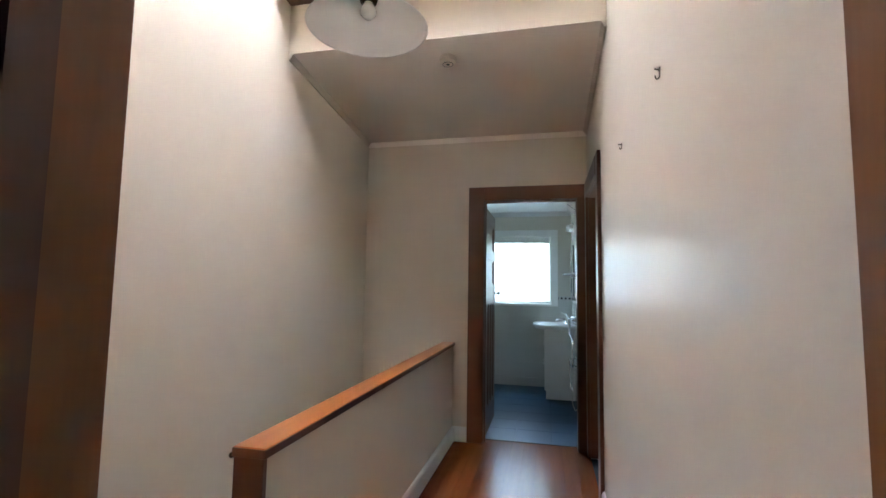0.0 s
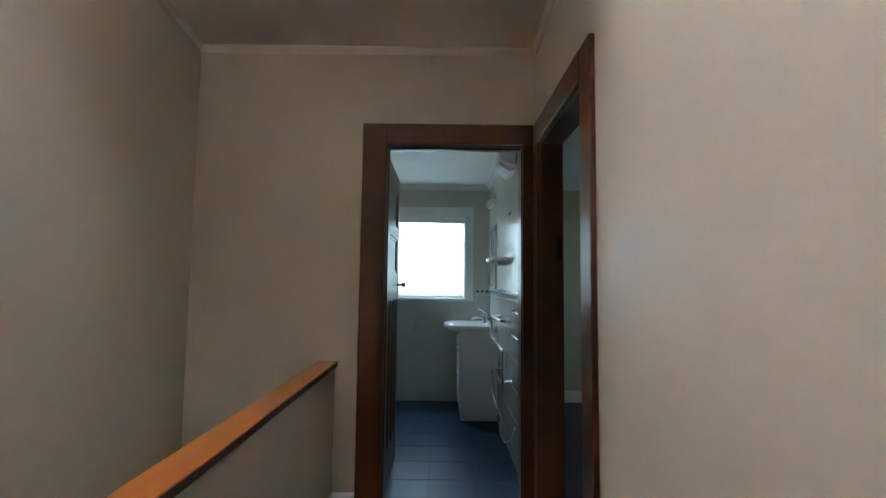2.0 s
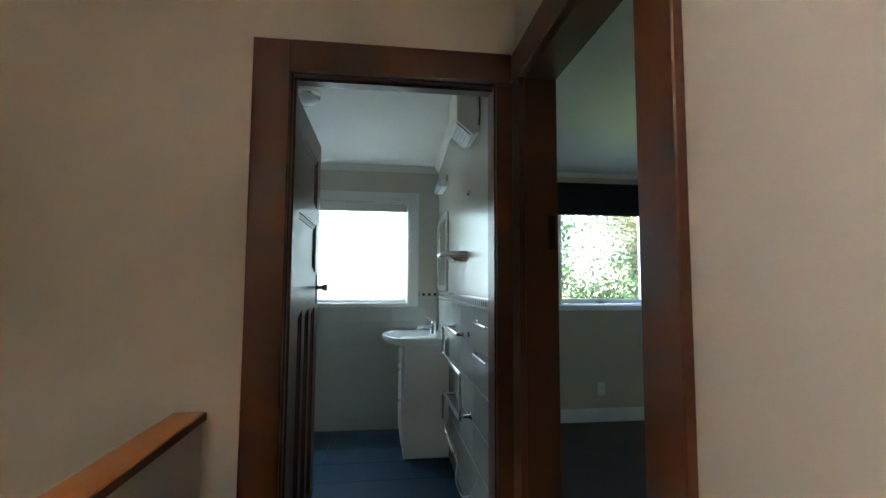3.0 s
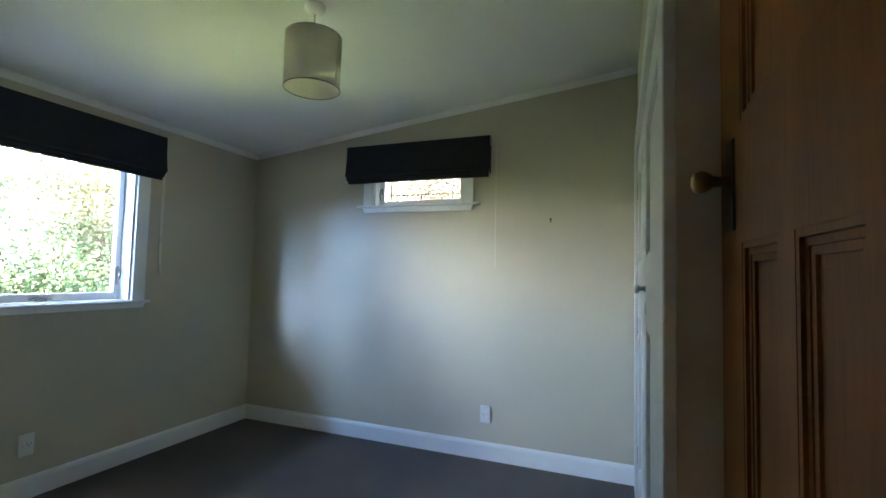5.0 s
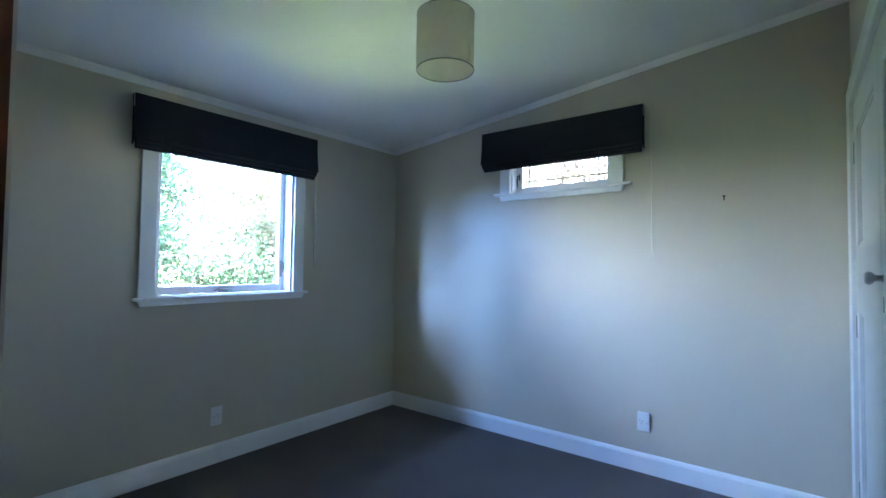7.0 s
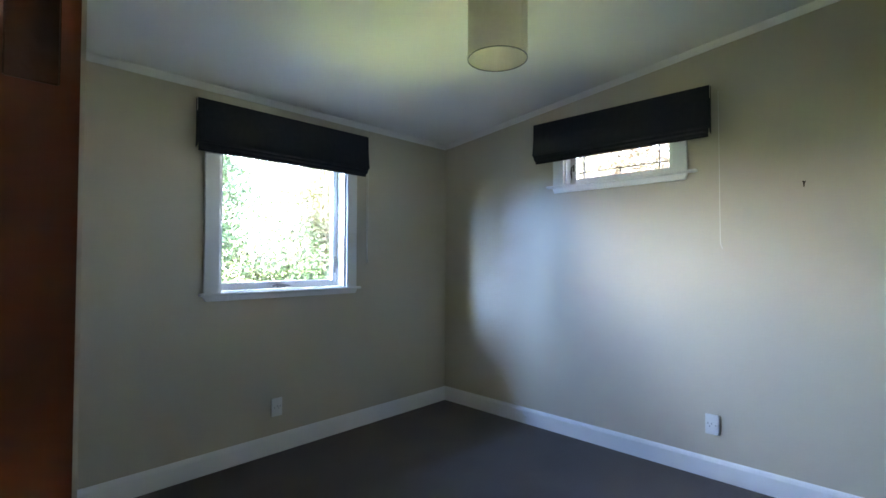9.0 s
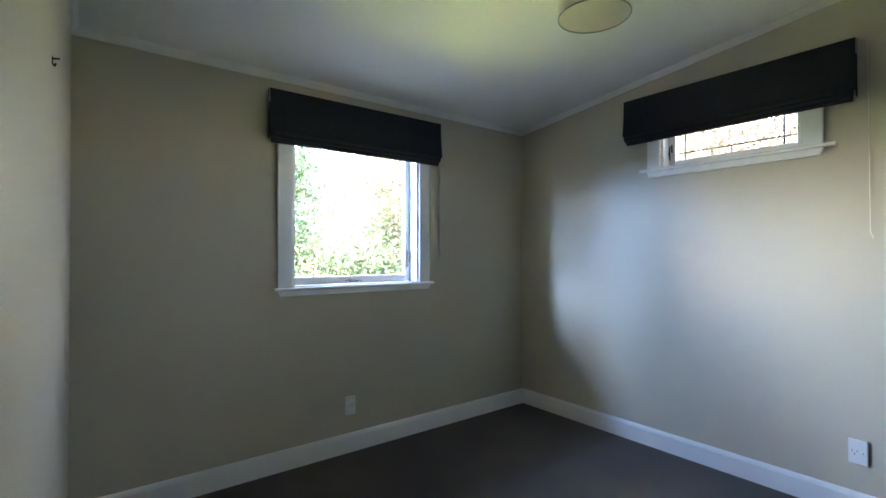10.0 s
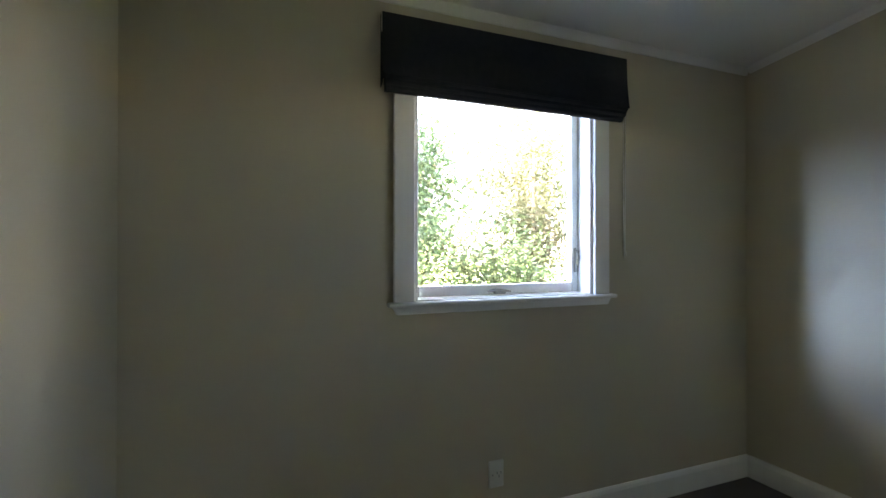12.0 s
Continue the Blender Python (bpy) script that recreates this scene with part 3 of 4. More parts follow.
# bathroom door: open into the bathroom
panel_door("door_1", pose(D1[0] - 0.004, 0.122, 0.008, 0, 0, 90.0), 0.69, 1.962, 0.036,
           [(0.10, 0.59, 1.60, 1.86), (0.10, 0.59, 1.28, 1.53), (0.10, 0.235, 0.20, 1.12), (0.278, 0.412, 0.20, 1.12), (0.455, 0.59, 0.20, 1.12)],
           1.21, STAIN, "open dark stained panelled bathroom door with metal knob", GREY_METAL, DARK_METAL, 0.64)

# ---- half wall by the stairs ----
structure("wall_half", boxes((-1.176, -1.095, -2.660, 0.0, -0.2, 0.780)), HALL_PAINT, "low cream painted wall guarding the stairwell", "wall")
cap = thing("stair_wall_cap", (-1.14, -1.35, 0.78), "orange varnished timber capping on the low stair wall", "handrail")
part("capping", boxes((-1.187, -1.083, -2.682, -0.001, 0.780, 0.806), bevel=0.003), CAP_WOOD, cap)
part("edge_strip", boxes((-1.0832, -1.080, -2.6822, -0.0015, 0.7785, 0.8035), bevel=0.001), STAIN, cap, "dark stained edge of the capping")
part("edge_strip", boxes((-1.186, -1.080, -2.6855, -2.6822, 0.7785, 0.8035), bevel=0.001), STAIN, cap, "dark stained edge of the capping")
part("end_board", boxes((-1.184, -1.088, -2.680, -2.660, 0.0, 0.780), bevel=0.002), STAIN, cap, "dark stained board on the wall's end")
part("rail_peg", lathe([(0.0, -0.022), (0.007, -0.021), (0.009, -0.015), (0.005, -0.008), (0.005, 0.0)], (-1.183, -2.667, 0.775), "x", 12), DARK_METAL, cap, "small dark metal peg")


# ---- bedroom windows ----
def window_north():
    x0, x1, z0, z1 = W1
    f, o = BED_N, BED_N + 0.14
    w = thing("window_1", ((x0 + x1) / 2, f, z0), "white painted timber casement window to the garden", "window", kind="structure")
    c = 0.019
    part("casing", boxes((x0 - 0.092, x0 - 0.004, f - c, f, z0, z1 + 0.09), bevel=0.003), WHITE, w)
    part("casing", boxes((x1 + 0.004, x1 + 0.092, f - c, f, z0, z1 + 0.09), bevel=0.003), WHITE, w)
    part("head_casing", boxes((x0 - 0.004, x1 + 0.004, f - c, f, z1 + 0.004, z1 + 0.09), bevel=0.003), WHITE, w)
    part("window_sill", boxes((x0 - 0.118, x1 + 0.118, f - 0.045, f - 0.0005, z0 - 0.018, z0), bevel=0.005), WHITE, w)
    part("apron", prism([(x0 - 0.098, z0 - 0.019), (x1 + 0.098, z0 - 0.019), (x1 + 0.080, z0 - 0.050), (x0 - 0.080, z0 - 0.050)], "y", f - 0.022, f - 0.0005, bevel=0.002), WHITE, w)
    part("reveal", boxes((x0 - 0.003, x0 + 0.012, f - 0.001, o, z0, z1), (x1 - 0.012, x1 + 0.003, f - 0.001, o, z0, z1), (x0 + 0.012, x1 - 0.012, f - 0.001, o, z1 - 0.012, z1), (x0 + 0.012, x1 - 0.012, f - 0.001, o + 0.04, z0 - 0.012, z0 + 0.004)), WHITE, w)
    a, b, c0, c1 = x0 + 0.014, x1 - 0.014, z0 + 0.006, z1 - 0.014
    ys, ye = f + 0.088, f + 0.124
    sash = part("sash", boxes((a, a + 0.030, ys, ye, c0, c1), (b - 0.034, b, ys, ye, c0, c1), (a + 0.030, b - 0.034, ys, ye, c0, c0 + 0.046), (a + 0.030, b - 0.034, ys, ye, c1 - 0.04, c1), bevel=0.003), WHITE, w)
    pane = part("pane", boxes((a + 0.030, b - 0.034, ys + 0.014, ys + 0.018, c0 + 0.046, c1 - 0.04)), PANE, sash, "clear glass pane")
    pane.visible_shadow = False
    part("stay", add(tube([(1.50, ys - 0.012, z0 + 0.022), (1.53, ys - 0.016, z0 + 0.028), (1.57, ys - 0.016, z0 + 0.026), (1.62, ys - 0.012, z0 + 0.020)], [0.005, 0.008, 0.007, 0.004], 8),
                     boxes((1.535, 1.590, ys - 0.020, ys, z0 + 0.010, z0 + 0.020), bevel=0.002)), GREY_METAL, w, "metal casement stay on the sill")
    part("catch", add(boxes((b - 0.026, b - 0.008, ys - 0.006, ys, 1.155, 1.275), bevel=0.003), tube([(b - 0.017, ys - 0.005, 1.262), (b - 0.017, ys - 0.026, 1.258), (b - 0.018, ys - 0.030, 1.225), (b - 0.018, ys - 0.022, 1.190)], [0.005, 0.007, 0.008, 0.005], 8)),
         GREY_METAL, w, "metal window catch on the frame")
    return w


def window_east():
    y0, y1, z0, z1 = W2
    f, o = BED_E, BED_E + 0.14
    w = thing("window_2", (f, (y0 + y1) / 2, z0), "small white window with leaded glass, high on the wall", "window", kind="structure")
    part("casing", boxes((f - 0.019, f, y0 - 0.090, y0 - 0.004, z0, z1 + 0.09), bevel=0.003), WHITE, w)
    part("casing", boxes((f - 0.019, f, y1 + 0.004, y1 + 0.090, z0, z1 + 0.09), bevel=0.003), WHITE, w)
    part("head_casing", boxes((f - 0.019, f, y0 - 0.004, y1 + 0.004, z1 + 0.004, z1 + 0.09), bevel=0.003), WHITE, w)
    part("window_sill", boxes((f - 0.042, f - 0.0005, y0 - 0.145, y1 + 0.135, z0 - 0.018, z0 - 0.001), bevel=0.004), WHITE, w)
    part("apron", prism([(y0 - 0.092, z0 - 0.019), (y1 + 0.092, z0 - 0.019), (y1 + 0.078, z0 - 0.056), (y0 - 0.078, z0 - 0.056)], "x", f - 0.024, f - 0.0005, bevel=0.002), WHITE, w)
    part("reveal", boxes((f - 0.001, o, y0 - 0.003, y0 + 0.010, z0, z1), (f - 0.001, o, y1 - 0.010, y1 + 0.003, z0, z1), (f - 0.001, o, y0 + 0.01, y1 - 0.01, z1 - 0.01, z1), (f - 0.001, o, y0 + 0.01, y1 - 0.01, z0 - 0.012, z0 + 0.003)), WHITE, w)
    a, b, c0, c1 = y0 + 0.012, y1 - 0.012, z0 + 0.005, z1 - 0.012
    xs, xe = f + 0.060, f + 0.100
    sash = part("sash", boxes((xs, xe, a, a + 0.022, c0, c1), (xs, xe, b - 0.045, b, c0, c1), (xs, xe, a + 0.022, b - 0.045, c0, c0 + 0.038), (xs, xe, a + 0.022, b - 0.045, c1 - 0.03, c1), bevel=0.003), WHITE, w)
    ya, yb, za, zb = a + 0.022, b - 0.045, c0 + 0.038, c1 - 0.03
    k = 0.0042
    mid, yl, yr, zl, zr = (ya + yb) / 2, ya + 0.062, yb - 0.055, za + 0.045, zb - 0.045
    part("pane", boxes((xs + 0.016, xs + 0.020, yl, yr, zl, zr)), PANE, sash, "clear middle pane of leaded glass").visible_shadow = False
    for r in ((ya, yl, za, zl), (yl, mid, za, zl), (mid, yr, za, zl), (yr, yb, za, zl), (ya, yl, zl, zr), (yr, yb, zl, zr),
              (ya, yl, zr, zb), (yl, mid, zr, zb), (mid, yr, zr, zb), (yr, yb, zr, zb)):
        part("pane", boxes((xs + 0.0165, xs + 0.0195, r[0] + 0.0006, r[1] - 0.0006, r[2] + 0.0006, r[3] - 0.0006)), PANE, sash, "clear border pane of leaded glass").visible_shadow = False
    for r in ((ya + 0.062 - k, ya + 0.062 + k, za, zb), (yb - 0.055 - k, yb - 0.055 + k, za, zb), (ya, yb, za + 0.045 - k, za + 0.045 + k), (ya, yb, zb - 0.045 - k, zb - 0.045 + k),
              ((ya + yb) / 2 - k, (ya + yb) / 2 + k, za, za + 0.042), ((ya + yb) / 2 - k, (ya + yb) / 2 + k, zb - 0.042, zb)):
        part("lead_came", boxes((xs + 0.012, xs + 0.024, *r)), LEAD, sash, "thin dark lead strip")
    part("catch", add(boxes((xs - 0.004, xs, b - 0.028, b - 0.018, z0 + 0.10, z0 + 0.15), bevel=0.0015), tube([(xs - 0.004, b - 0.023, z0 + 0.138), (xs - 0.028, b - 0.023, z0 + 0.130), (xs - 0.034, b - 0.022, z0 + 0.09), (xs - 0.022, b - 0.022, z0 + 0.045)], [0.004, 0.0045, 0.005, 0.003], 8)),
         DARK_METAL, w, "curved dark metal window handle")
    return w


window_north()
window_east()


# ---- roman blinds ----
def roman_blind(axis, a, b, face, z0, z1, label, cord_at, cord_z):
    """A raised roman blind: head rail, flat front and a stack of three pleats, swept along the wall from a to b."""
    s = -1

    def sweep(pts, e=0.0):
        return prism([(face + s * u, z) for u, z in pts], axis, a + e, b - e)
    base = ((a + b) / 2, face, z0) if axis == "x" else (face, (a + b) / 2, z0)
    o = thing("roman_blind", base, label, "blind", "roman blinds")
    part("headrail", sweep([(0.021, z1 - 0.035), (0.052, z1 - 0.035), (0.052, z1 - 0.004), (0.021, z1 - 0.004)], 0.006), PLASTIC, o)
    part("front_panel", sweep([(0.0525, z1), (0.0565, z1), (0.060, z1 - 0.12), (0.071, z0 + 0.085), (0.076, z0 + 0.060), (0.071, z0 + 0.060), (0.066, z0 + 0.085), (0.0555, z1 - 0.12)]), BLIND, o)
    for k in range(3):
        e = 0.006 + 0.005 * k
        zt, zb, u = z0 + 0.074 - 0.012 * k, z0 + 0.046 - 0.0225 * k, 0.069 - 0.010 * k
        part("pleat", sweep([(u - 0.030, zt), (u - 0.012, zt), (u, zt - 0.010), (u + 0.003, zb + 0.010), (u - 0.003, zb + 0.002), (u - 0.012, zb), (u - 0.030, zb + 0.004)], e), BLIND, o)
    for end in (a, b):
        w = 0.0025
        q = (end, end + w) if end == a else (end - w, end)
        part("return_flap", prism([(face + s * u, z) for u, z in ((0.022, z1), (0.056, z1), (0.060, z1 - 0.12), (0.068, z0 + 0.09), (0.050, z0 + 0.03), (0.022, z0 + 0.02))], axis, *q), BLIND, o)
    part("lining", sweep([(0.046, z1 - 0.002), (0.0515, z1 - 0.002), (0.0530, z1 - 0.075), (0.0475, z1 - 0.075)], -0.0025), LINING, o, "pale lining showing at the blind's edge")
    for k in range(2 if axis == "x" else 1):
        c = cord_at + 0.012 * k
        top, low = z1 - 0.03, cord_z + 0.01 * k
        pts = [(c, face - 0.012, top), (c + 0.002, face - 0.008, (top + low) / 2), (c + 0.003, face - 0.006, low + 0.03), (c + 0.014, face - 0.005, low)]
        if axis == "y":
            pts = [(p[1], p[0] - 2 * (p[0] - c), p[2]) for p in pts]
        part("cord", tube(pts, 0.0018 if axis == "x" else 0.0015, 6), CORD, o, "thin pull cord")
        if axis == "x" and k == 0:
            part("cord_weight", tube([(c + 0.003, face - 0.008, low + 0.27), (c + 0.004, face - 0.008, low + 0.14), (c + 0.009, face - 0.006, low + 0.01)], [0.0022, 0.0042, 0.0046], 8), PLASTIC, o, "slim white plastic cord weight")
    return o


roman_blind("x", 0.980, 2.182, BED_N, 1.880, 2.183, "charcoal fabric roman blind raised above the garden window", 2.203, 1.225)
roman_blind("y", 0.240, 1.425, BED_E, 1.975, 2.272, "charcoal fabric roman blind half covering the small window", 0.205, 1.325)


# ---- built-in cupboard ----
def cupboard():
    y = CUP_Y
    x0, x1, xm = CUP_X + 0.20, 2.90, 2.05
    o = thing("built_in_cupboard", ((x0 + x1) / 2, y, 0), "white painted built-in cupboard with two panelled doors", "cupboard")
    part("architrave", boxes((CUP_X + 0.003, CUP_X + 0.125, y, y + 0.024, 0, 2.13), bevel=0.003), CUP_PAINT, o)
    part("jamb", boxes((CUP_X + 0.125, x0, y + 0.0005, y + 0.010, 0, 2.03)), CUP_PAINT, o)
    part("architrave", boxes((x1, BED_E - 0.019, y, y + 0.020, 0, 2.13), bevel=0.003), CUP_PAINT, o)
    part("head_architrave", boxes((CUP_X + 0.125, x1, y, y + 0.022, 2.03, 2.13), bevel=0.003), CUP_PAINT, o)
    for a, b, side in ((x0 + 0.010, xm - 0.002, 1), (xm + 0.002, x1 - 0.003, -1)):
        st = 0.10
        sa = 0.075 if side == 1 else st
        panels = [(a + sa, b - st, 0.20, 1.08), (a + sa, b - st, 1.36, 1.90)]
        d = part("door", boxes((a, b, y - 0.032, y - 0.010, 0.012, 2.025)), CUP_PAINT, o)
        for xa, xb in ((a, a + sa), (b - st, b)):
            part("stile", boxes((xa, xb, y - 0.010, y + 0.004, 0.012, 2.025), bevel=0.001), CUP_PAINT, d)
        for za, zb in ((0.012, 0.20), (1.08, 1.36), (1.90, 2.025)):
            part("rail", boxes((a + sa, b - st, y - 0.010, y + 0.0038, za, zb), bevel=0.001), CUP_PAINT, d)
        for p in panels:
            bm = bmesh.new()
            for i, h in ((0.0, 0.002), (0.011, -0.003)):
                j = i + 0.010
                for q in ((p[0] + i, p[0] + j, p[2] + i, p[3] - i), (p[1] - j, p[1] - i, p[2] + i, p[3] - i), (p[0] + j, p[1] - j, p[2] + i, p[2] + j), (p[0] + j, p[1] - j, p[3] - j, p[3] - i)):
                    box(bm, q[0], q[1], y - 0.011, y + h, q[2], q[3])
            part("moulding", bm, CUP_PAINT, d)
        kx = b - 0.05 if side == 1 else a + 0.05
        if side == 1:
            part("knob", lathe([(0.0, 0.045), (0.016, 0.044), (0.021, 0.036), (0.019, 0.026), (0.010, 0.020), (0.010, 0.006), (0.014, 0.0)], (kx, y + 0.004, 1.235), "y", 16), CUP_PAINT, d, "white painted turned knob")
            part("keyhole", boxes((kx - 0.008, kx + 0.008, y + 0.0035, y + 0.006, 1.13, 1.18), bevel=0.001), GREY_METAL, d, "dark keyhole plate")
        hx = a if side == 1 else b
        for z in (0.25, 1.0, 1.80):
            part("hinge", boxes((hx - 0.006, hx + 0.006, y + 0.003, y + 0.008, z - 0.05, z + 0.05), bevel=0.001), GREY_METAL, d, "grey metal butt hinge")
    return o


cupboard()


# ---- bedroom lamp, smoke alarms ----
def drum_pendant(x, y, z0, z1, r):
    zc = ceil_z(y)
    o = thing("pendant_lamp", (x, y, zc), "cream linen drum shade pendant hanging from the ceiling", "lamp")
    part("ceiling_rose", lathe([(0.0, -0.034), (0.022, -0.033), (0.040, -0.022), (0.046, -0.006), (0.046, 0.012)], (x, y, zc), "z", 24), PLASTIC, o)
    part("cord", tube([(x, y, zc - 0.03), (x, y, z1 - 0.05)], 0.0035, 8), PLASTIC, o)
    part("shade", lathe([(r, z0), (r, z1), (r - 0.002, z1), (r - 0.002, z0), (r, z0)], (x, y, 0), "z", 48), SHADE, o)
    for z in (z0, z1):
        part("shade_ring", lathe([(r + 0.001, z - 0.002), (r + 0.001, z + 0.002), (r - 0.003, z + 0.002), (r - 0.003, z - 0.002), (r + 0.001, z - 0.002)], (x, y, 0), "z", 48), GREY_METAL, o)
    part("seam", boxes((x - 0.005, x + 0.005, y - r - 0.0012, y - r + 0.001, z0, z1)), SHADE, o)
    part("lamp_holder", lathe([(0.0, -0.11), (0.016, -0.11), (0.018, -0.06), (0.014, -0.045), (0.0, -0.045)], (x, y, z1), "z", 16), PLASTIC, o)
    part("bulb", lathe([(0.0, -0.165), (0.016, -0.161), (0.025, -0.148), (0.026, -0.138), (0.020, -0.125), (0.013, -0.115), (0.013, -0.105)], (x, y, z1), "z", 18), CERAMIC, o)
    for k in range(3):
        a = radians(120 * k + 20)
        part("spider_arm", tube([(x, y, z1 - 0.05), (x + (r - 0.002) * math.cos(a), y + (r - 0.002) * math.sin(a), z1 - 0.006)], 0.0018, 6), GREY_METAL, o)


drum_pendant(1.605, 0.680, 2.098, 2.340, 0.125)


def smoke_alarm(x, y, mat, label):
    z = ceil_z(y)
    o = thing("smoke_alarm", (x, y, z), label, "smoke alarm", "smoke alarms")
    part("base", lathe([(0.0, -0.012), (0.055, -0.012), (0.056, 0.012), (0.0, 0.012)], (x, y, z), "z", 28), mat, o)
    part("cover", lathe([(0.0, -0.042), (0.022, -0.042), (0.024, -0.038), (0.040, -0.036), (0.048, -0.028), (0.050, -0.012)], (x, y, z), "z", 28), mat, o)
    part("test_button", lathe([(0.0, -0.046), (0.010, -0.045), (0.011, -0.040)], (x + 0.004, y - 0.01, z), "z", 14), GREY_PLASTIC, o)
    part("vent_slot", lathe([(0.0345, -0.0375), (0.0345, -0.0355), (0.031, -0.0355), (0.031, -0.0385), (0.0345, -0.0375)], (x, y, z), "z", 24), GREY_PLASTIC, o)


smoke_alarm(1.566, 0.428, PLASTIC, "round white plastic smoke alarm on the bedroom ceiling")
smoke_alarm(-0.920, -1.155, WARM_PLASTIC, "round plastic smoke alarm on the hall ceiling, coloured for warm bounce")


# ---- hall pendant ----
def hall_pendant(x, y, z, r):
    o = thing("hall_pendant_lamp", (x, y, SHAFT_TOP - 0.1), "wide opal glass coolie shade pendant in the light well", "lamp")
    part("ceiling_rose", lathe([(0.0, -0.03), (0.025, -0.03), (0.045, -0.01), (0.045, 0.0)], (x, y, SHAFT_TOP - 0.1), "z", 20), PLASTIC, o)
    part("cord", tube([(x, y, SHAFT_TOP - 0.13), (x, y, z + 0.15)], 0.0035, 8), GREY_PLASTIC, o)
    part("shade", lathe([(r, z), (r * 0.97, z + 0.006), (r * 0.55, z + 0.062), (r * 0.2, z + 0.098), (0.028, z + 0.108), (0.026, z + 0.104), (r * 0.2, z + 0.093), (r * 0.55, z + 0.057), (r * 0.97, z + 0.002), (r, z)], (x, y, 0), "z", 48), ENAMEL, o)
    part("gallery", lathe([(0.0, z + 0.16), (0.018, z + 0.158), (0.024, z + 0.13), (0.030, z + 0.10), (0.026, z + 0.085), (0.0, z + 0.085)], (x, y, 0), "z", 20), DARK_METAL, o, "dark metal lamp holder")
    part("bulb", lathe([(0.0, z + 0.030), (0.014, z + 0.033), (0.026, z + 0.046), (0.027, z + 0.058), (0.020, z + 0.074), (0.014, z + 0.080), (0.014, z + 0.088)], (x, y, 0), "z", 18), CERAMIC, o, "plain white light bulb")


hall_pendant(-0.880, -2.53, 2.098, 0.196)


# ---- hooks, sockets ----
def picture_hook(x, y, z, out, drop=0.05):
    """A brass picture hook nailed to a wall at x, facing out (+1 or -1)."""
    o = thing("picture_hook", (x, y, z), "small metal picture hook nailed to the wall", "hook", "picture hooks")
    plate = prism([(y - drop * 0.10, z - drop * 0.5), (y + drop * 0.10, z - drop * 0.5), (y + drop * 0.12, z), (y + drop * 0.30, z + drop * 0.42), (y + drop * 0.16, z + drop * 0.5), (y, z + drop * 0.2),
                   (y - drop * 0.16, z + drop * 0.5), (y - drop * 0.30, z + drop * 0.42), (y - drop * 0.12, z)], "x", x, x + out * 0.002)
    part("plate", plate, DARK_METAL, o)
    part("hook", tube(rounded([(x + out * 0.002, y, z - drop * 0.45), (x + out * 0.004, y, z - drop * 0.62), (x + out * drop * 0.32, y, z - drop * 0.66), (x + out * drop * 0.42, y, z - drop * 0.3)], 0.003, 3), 0.0019, 6), DARK_METAL, o)
    part("nail", tube([(x - out * 0.004, y, z + drop * 0.2), (x + out * 0.014, y, z + drop * 0.38)], 0.0022, 6), DARK_METAL, o)


picture_hook(0.0, -2.495, 1.885, -1, 0.030)
picture_hook(0.0, -1.80, 1.885, -1, 0.022)
picture_hook(0.112, 1.07, 1.688, 1, 0.017)
picture_hook(BED_E, -0.182, 1.66, -1, 0.028)


def power_point(center, axis, label):
    """A white upright single socket plate with its switch. axis: the wall's normal axis; the room lies on its negative side."""
    x, y, z = center
    o = thing("power_point", center, label, "power socket", "wall sockets")

    def b(u0, u1, d0, d1, z0, z1, bev=0.0):
        if axis == "y":
            return boxes((x + u0, x + u1, y - d1, y - d0, z + z0, z + z1), bevel=bev)
        return boxes((x - d1, x - d0, y + u0, y + u1, z + z0, z + z1), bevel=bev)
    part("plate", b(-0.036, 0.036, 0.0, 0.011, -0.058, 0.058, 0.003), PLASTIC, o)
    part("rocker_switch", b(-0.027, -0.013, 0.011, 0.015, -0.006, 0.006, 0.001), PLASTIC, o)
    part("switch_mark", b(-0.022, -0.018, 0.015, 0.0156, -0.003, 0.003), GREY_PLASTIC, o)
    for u, h in ((0.003, 0.005), (0.021, 0.005), (0.012, -0.010)):
        part("pin_slot", b(u - 0.0016, u + 0.0016, 0.0105, 0.0114, h - 0.0045, h + 0.0045), GREY_PLASTIC, o)


power_point((1.498, BED_N, 0.292), "y", "white plastic power socket low on the bedroom wall")
power_point((BED_E, 0.252, 0.308), "x", "white plastic power socket beneath the small window")

